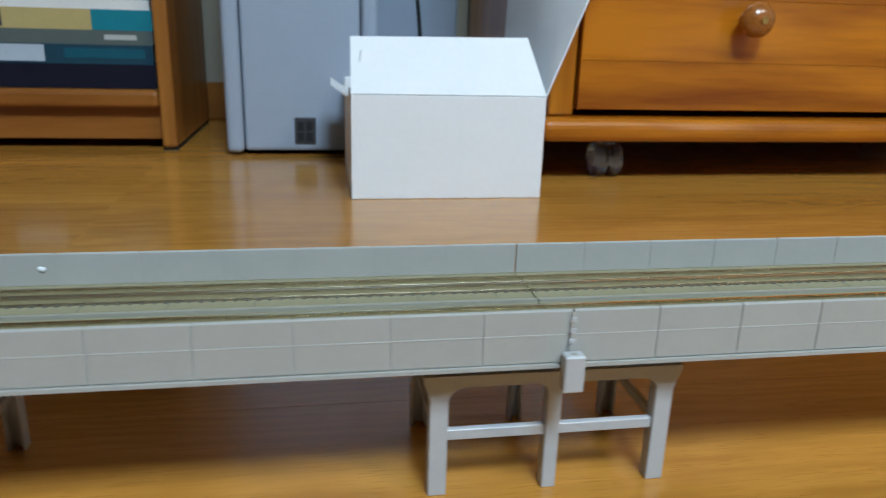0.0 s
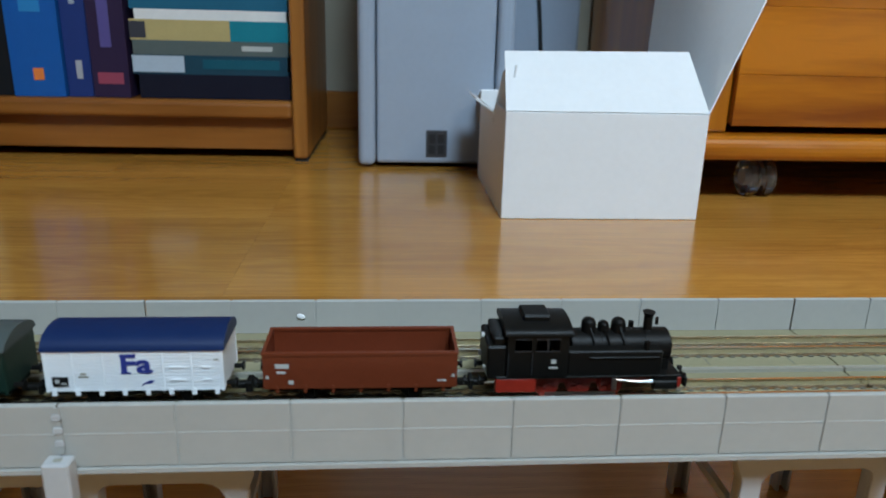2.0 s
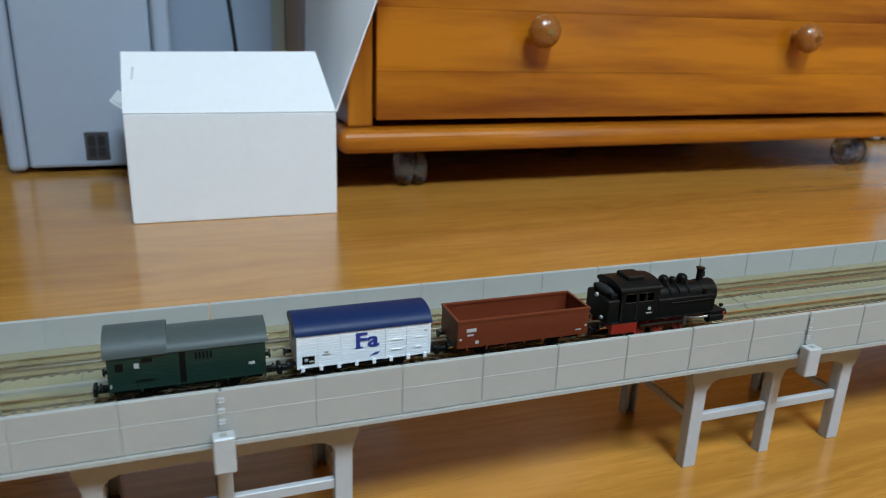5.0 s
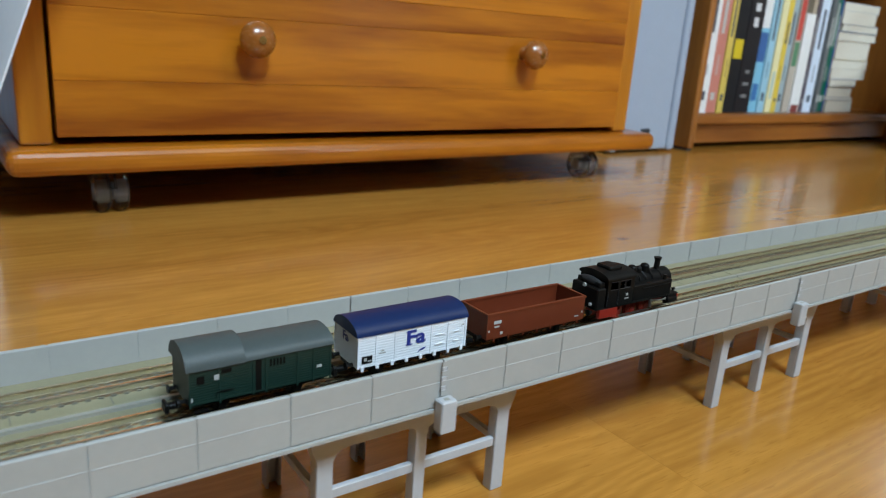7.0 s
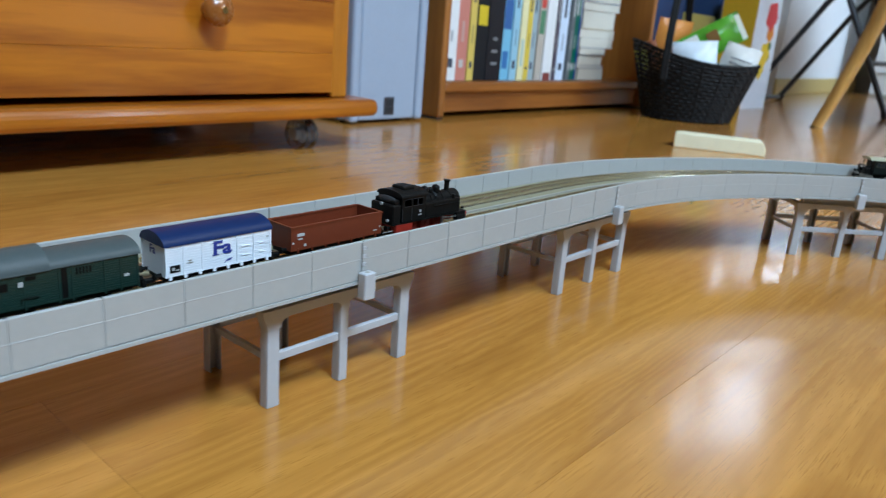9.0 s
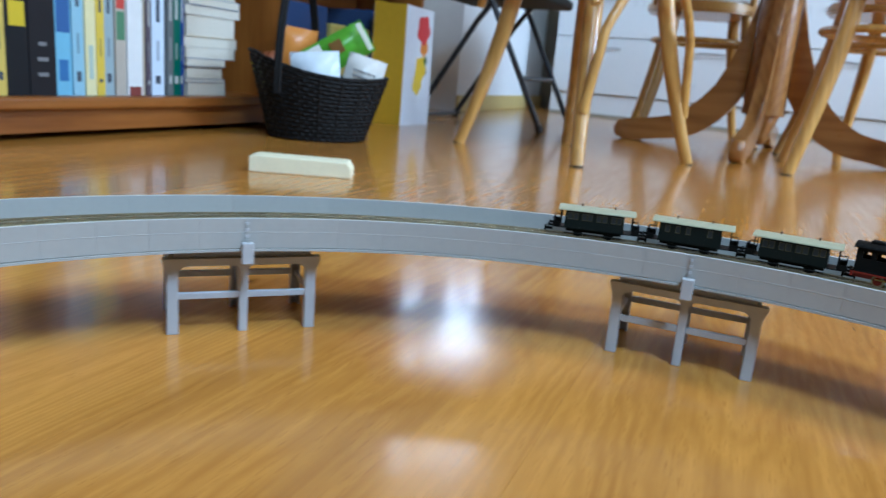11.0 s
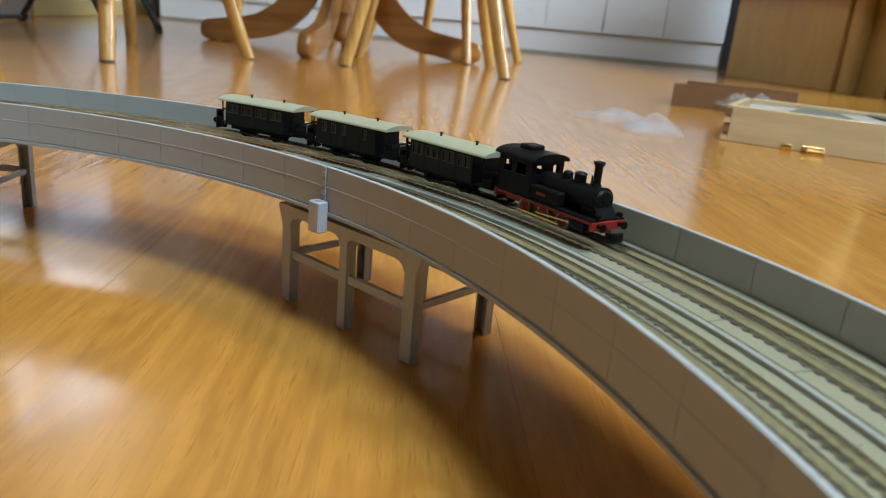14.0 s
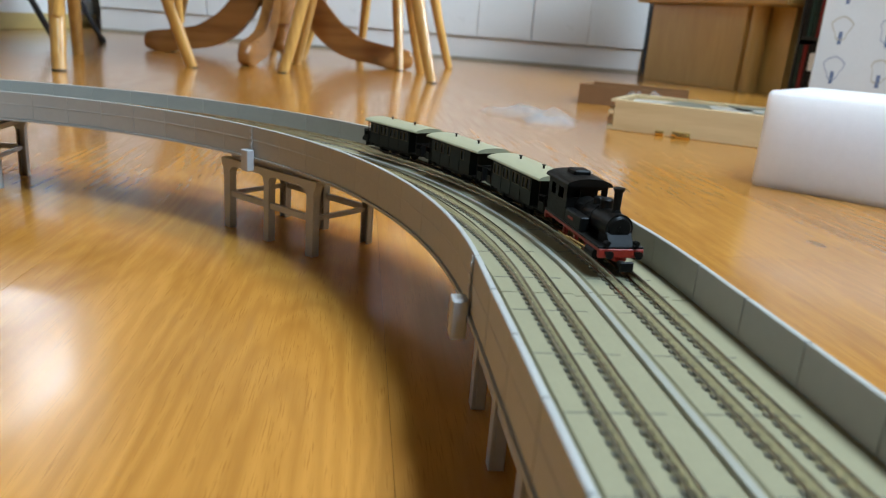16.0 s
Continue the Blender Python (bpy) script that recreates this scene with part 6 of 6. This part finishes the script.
part("bottom", B(0.009, tw - 0.009, 0.009, td - 0.009, 0.002, 0.006), PLY, TBX)
POLISHED = mat("polished_brass", (0.90, 0.68, 0.30), 0.12, metal=1.0, var=0.05, scale=90)
for x0, x1, z in ((0.085, 0.098, 0.0045), (0.112, 0.140, 0.0060), (0.118, 0.142, 0.0030)):
    part("clasp", rod(bmesh.new(), (x0, -0.0035 - (0.004 if z < 0.004 else 0), z), (x1, -0.0035 - (0.004 if z < 0.004 else 0), z), min(z, 0.0045), seg=20), POLISHED, TBX, "shiny brass clasp", smooth=40)


def crumple(name, m, w, d, h, material, label, seed, category="bag", n=14):
    rg = random.Random(seed)
    b = bmesh.new()
    bmesh.ops.create_grid(b, x_segments=n, y_segments=n, size=0.5)
    off = Vector((rg.uniform(0, 50), rg.uniform(0, 50), 0))
    for v in b.verts:
        e = max(abs(v.co.x), abs(v.co.y)) * 2
        z = (noise.noise(Vector((v.co.x * 5, v.co.y * 5, 0)) + off) + 0.5 * noise.noise(Vector((v.co.x * 13, v.co.y * 13, 3)) + off) + 0.75) * h * 0.6
        v.co = Vector((v.co.x * w * (1 + 0.2 * noise.noise(v.co * 4 + off)), v.co.y * d * (1 + 0.2 * noise.noise(v.co * 4 - off)), max(0.0006, z * (1 - e ** 4))))
    ext = bmesh.ops.extrude_face_region(b, geom=b.faces[:])
    bmesh.ops.translate(b, vec=(0, 0, -0.0005), verts=[v for v in ext["geom"] if isinstance(v, bmesh.types.BMVert)])
    ob = solid(name, b, material, label, category, m)
    return ob


SHEET = mat("pale_sheet", (0.66, 0.66, 0.60), 0.35, var=0.1, scale=60, bump=0.1)
SHEET_D = mat("grey_green_sheet", (0.26, 0.28, 0.23), 0.4, var=0.15, scale=60, bump=0.1)
for k, (u, v, w_, d_, a_, m_) in enumerate(((0.055, 0.10, 0.075, 0.13, 4, SHEET), (0.135, 0.10, 0.11, 0.14, -9, SHEET_D), (0.205, 0.095, 0.09, 0.12, 14, SHEET), (0.285, 0.10, 0.11, 0.13, -5, SHEET), (0.240, 0.13, 0.10, 0.07, 22, SHEET_D))):
    b = bmesh.new()
    box(b, -w_ / 2, w_ / 2, -d_ / 2, d_ / 2, 0, 0.0022, bevel=0.0004)
    solid("flat_packet", b, m_, "flat packet in clear film lying in the wooden box", "packet", pose(1.020, -1.143, 0.0415 + 0.0027 * k, 0, 0, -121.5) @ pose(u, v, 0, 2.0 - k, 2 * (k % 2) - 1, a_), group="packets in the wooden box")
solid("packing_paper", B(0.012, 0.348, 0.012, 0.188, 0.0065, 0.038, bevel=0.003), SHEET, "pale packing layer filling the wooden box", "packing", pose(1.020, -1.143, 0, 0, 0, -121.5))
crumple("plastic_bag", pose(1.14, -1.03, 0, 0, 0, 30), 0.16, 0.10, 0.030, BAGFILM, "crumpled clear plastic bag on the floor", 3)
crumple("plastic_bag", pose(1.05, -1.05, 0, 0, 0, 80), 0.09, 0.06, 0.020, BAGFILM, "small clear plastic bag on the floor", 5)
BC = thing("shallow_carton", pose(1.52, -1.235, 0, 0, 0, -118), "shallow brown cardboard tray with clear film", "box")
part("tray_front", B(0, 0.24, 0, 0.004, 0, 0.045), BROWNCARD, BC)
part("tray_side", B(0, 0.004, 0.0041, 0.16, 0, 0.045), BROWNCARD, BC)
part("tray_bottom", B(0.0041, 0.24, 0.0041, 0.16, 0.0, 0.003), BROWNCARD, BC)
part("tray_back", B(0.0, 0.24, 0.1601, 0.164, 0, 0.045), BROWNCARD, BC)
crumple("clear_film", pose(1.46, -1.36, 0.012), 0.16, 0.10, 0.045, BAGFILM, "clear film in the cardboard tray", 9, "film")

# white foam block and a printed carton behind it
FB = solid("foam_block", B(0, 0.30, 0, 0.22, 0, 0.108, bevel=0.006, seg=3), FOAM, "white foam packing block on the floor", "foam block", pose(0.566, -1.166, 0, 0, 0, -133), smooth=50)
PB = thing("printed_carton", pose(1.105, -1.550, 0, 0, 0, -127), "pale carton printed with small drawings", "box")
part("carton", B(0, 0.34, 0, 0.26, 0, 0.40, bevel=0.002), CARD, PB)
for i in range(4):
    for j in range(5):
        x, z = 0.035 + i * 0.075, 0.06 + j * 0.070
        out = [(x + 0.016 * math.cos(a) * (1 + 0.3 * math.sin(3 * a + i)), z + 0.022 * math.sin(a)) for a in (2 * math.pi * q / 14 for q in range(14))]
        inn = [(x + (p_[0] - x) * 0.86, z + (p_[1] - z) * 0.86) for p_ in out]
        b = bmesh.new()
        for q in range(14):
            r_ = (q + 1) % 14
            prism(b, [out[q], out[r_], inn[r_], inn[q]], -0.0006, -0.0001)
        part("drawing", b, paint("drawing_ink", ((0.62, 0.59, 0.52), (0.52, 0.54, 0.62))[(i + j) % 2]), PB)
        part("drawing_mark", B(x - 0.003, x + 0.003, -0.0006, -0.0001, z - 0.028, z - 0.006), paint("drawing_ink", (0.2, 0.25, 0.4)), PB)


# ---- floor planks ----
base = solid("floor", B(X0, X1, Y0, Y1, -0.03, -0.0022), BROWNCARD, "honey-coloured wood laminate floor with a gloss", "floor", kind="structure")
PL, PW = 1.285, 0.195
rnd = random.Random(4)
for j in range(int((Y1 - Y0) / PW) + 2):
    y0 = -0.150 + (j - 17) * PW
    ya, yb = max(Y0, y0), min(Y1, y0 + PW)
    if yb - ya < 0.02:
        continue
    off = -0.367 - PL * 4 + (0 if j == 17 else 0.97 if j == 14 else rnd.choice((0.32, 0.43, 0.64, 0.86, 0.97)))
    for i in range(8):
        xa, xb = max(X0, off + i * PL), min(X1, off + (i + 1) * PL)
        if xb - xa < 0.02:
            continue
        b = bmesh.new()
        g = 0.00005
        box(b, -(xb - xa) / 2 + g, (xb - xa) / 2 - g, -(yb - ya) / 2 + g, (yb - ya) / 2 - g, -0.0022, 0.0, bevel=0.00009)
        part("plank", b, FLOOR, base, m=pose((xa + xb) / 2, (ya + yb) / 2, 0))


def motions():
    """All that moves: both trains on their tracks, their wheels and rods."""
    def s1(t):
        pts = ((0.0, -1.0010), (0.5, -0.9465), (1.5, -0.8556), (4.5, -0.5735), (8.0, -0.2395), (10.3, -0.0340), (16.0, 0.470))
        for (a, u), (b, v) in zip(pts, pts[1:]):
            if t <= b:
                return u + (v - u) * (t - a) / (b - a)

    def s2(t):
        return 0.9514 + 0.0967 * (t - 12.5)

    def place(s, side):
        """s is measured along the train's own track."""
        n = side * 0.0165
        rad = R + n
        c = s if s <= 0 else (s / rad * R if s < rad * math.pi else R * math.pi + s - rad * math.pi)
        return on_track(c, n)

    def put(ob, front, length, run, side):
        rows = []
        for i in range(33):
            t = i * 0.5
            f, r = place(run(t) + front, side), place(run(t) + front - length, side)
            yaw = math.degrees(math.atan2(f[1] - r[1], f[0] - r[0]))
            if yaw > 90:
                yaw -= 360
            rows.append((t, pose(f[0], f[1], ZRAIL - 0.0004, 0, 0, yaw)))
        walk(ob, rows)

    for ob, front, length in ((LOCO1, -0.003, 0.060), (GOND, -0.0742, 0.0565), (BOXC, -0.1418, 0.0495), (VAN, -0.2020, 0.0505)):
        put(ob, front, length, s1, -1)
    for ob, front, length in ((LOCO2, -0.003, 0.058), (COACH3, -0.0655, 0.060), (COACH2, -0.1310, 0.060), (COACH1, -0.1965, 0.060)):
        put(ob, front, length, s2, 1)

    def turn(sets, run):
        for w, x, y, r in sets:
            walk(w, [(i / 30, pose(x, y, r, 0, math.degrees(run(i / 30) / r) % 360, 0)) for i in range(481)])

    def shift(rods, run, r, crank):
        for o, x, z in rods:
            rows = []
            for i in range(481):
                a = run(i / 30) / r
                rows.append((i / 30, pose(x + crank * math.cos(a), 0, z - crank * math.sin(a))))
            walk(o, rows)

    for sets in (SPIN1, SPING, SPINB, SPINV):
        turn(sets, s1)
    for sets in (SPIN2, SPINC1, SPINC2, SPINC3):
        turn(sets, s2)
    shift(RODS1, s1, 0.0036, 0.0016)
    shift(RODS2, s2, 0.0034, 0.0014)


motions()
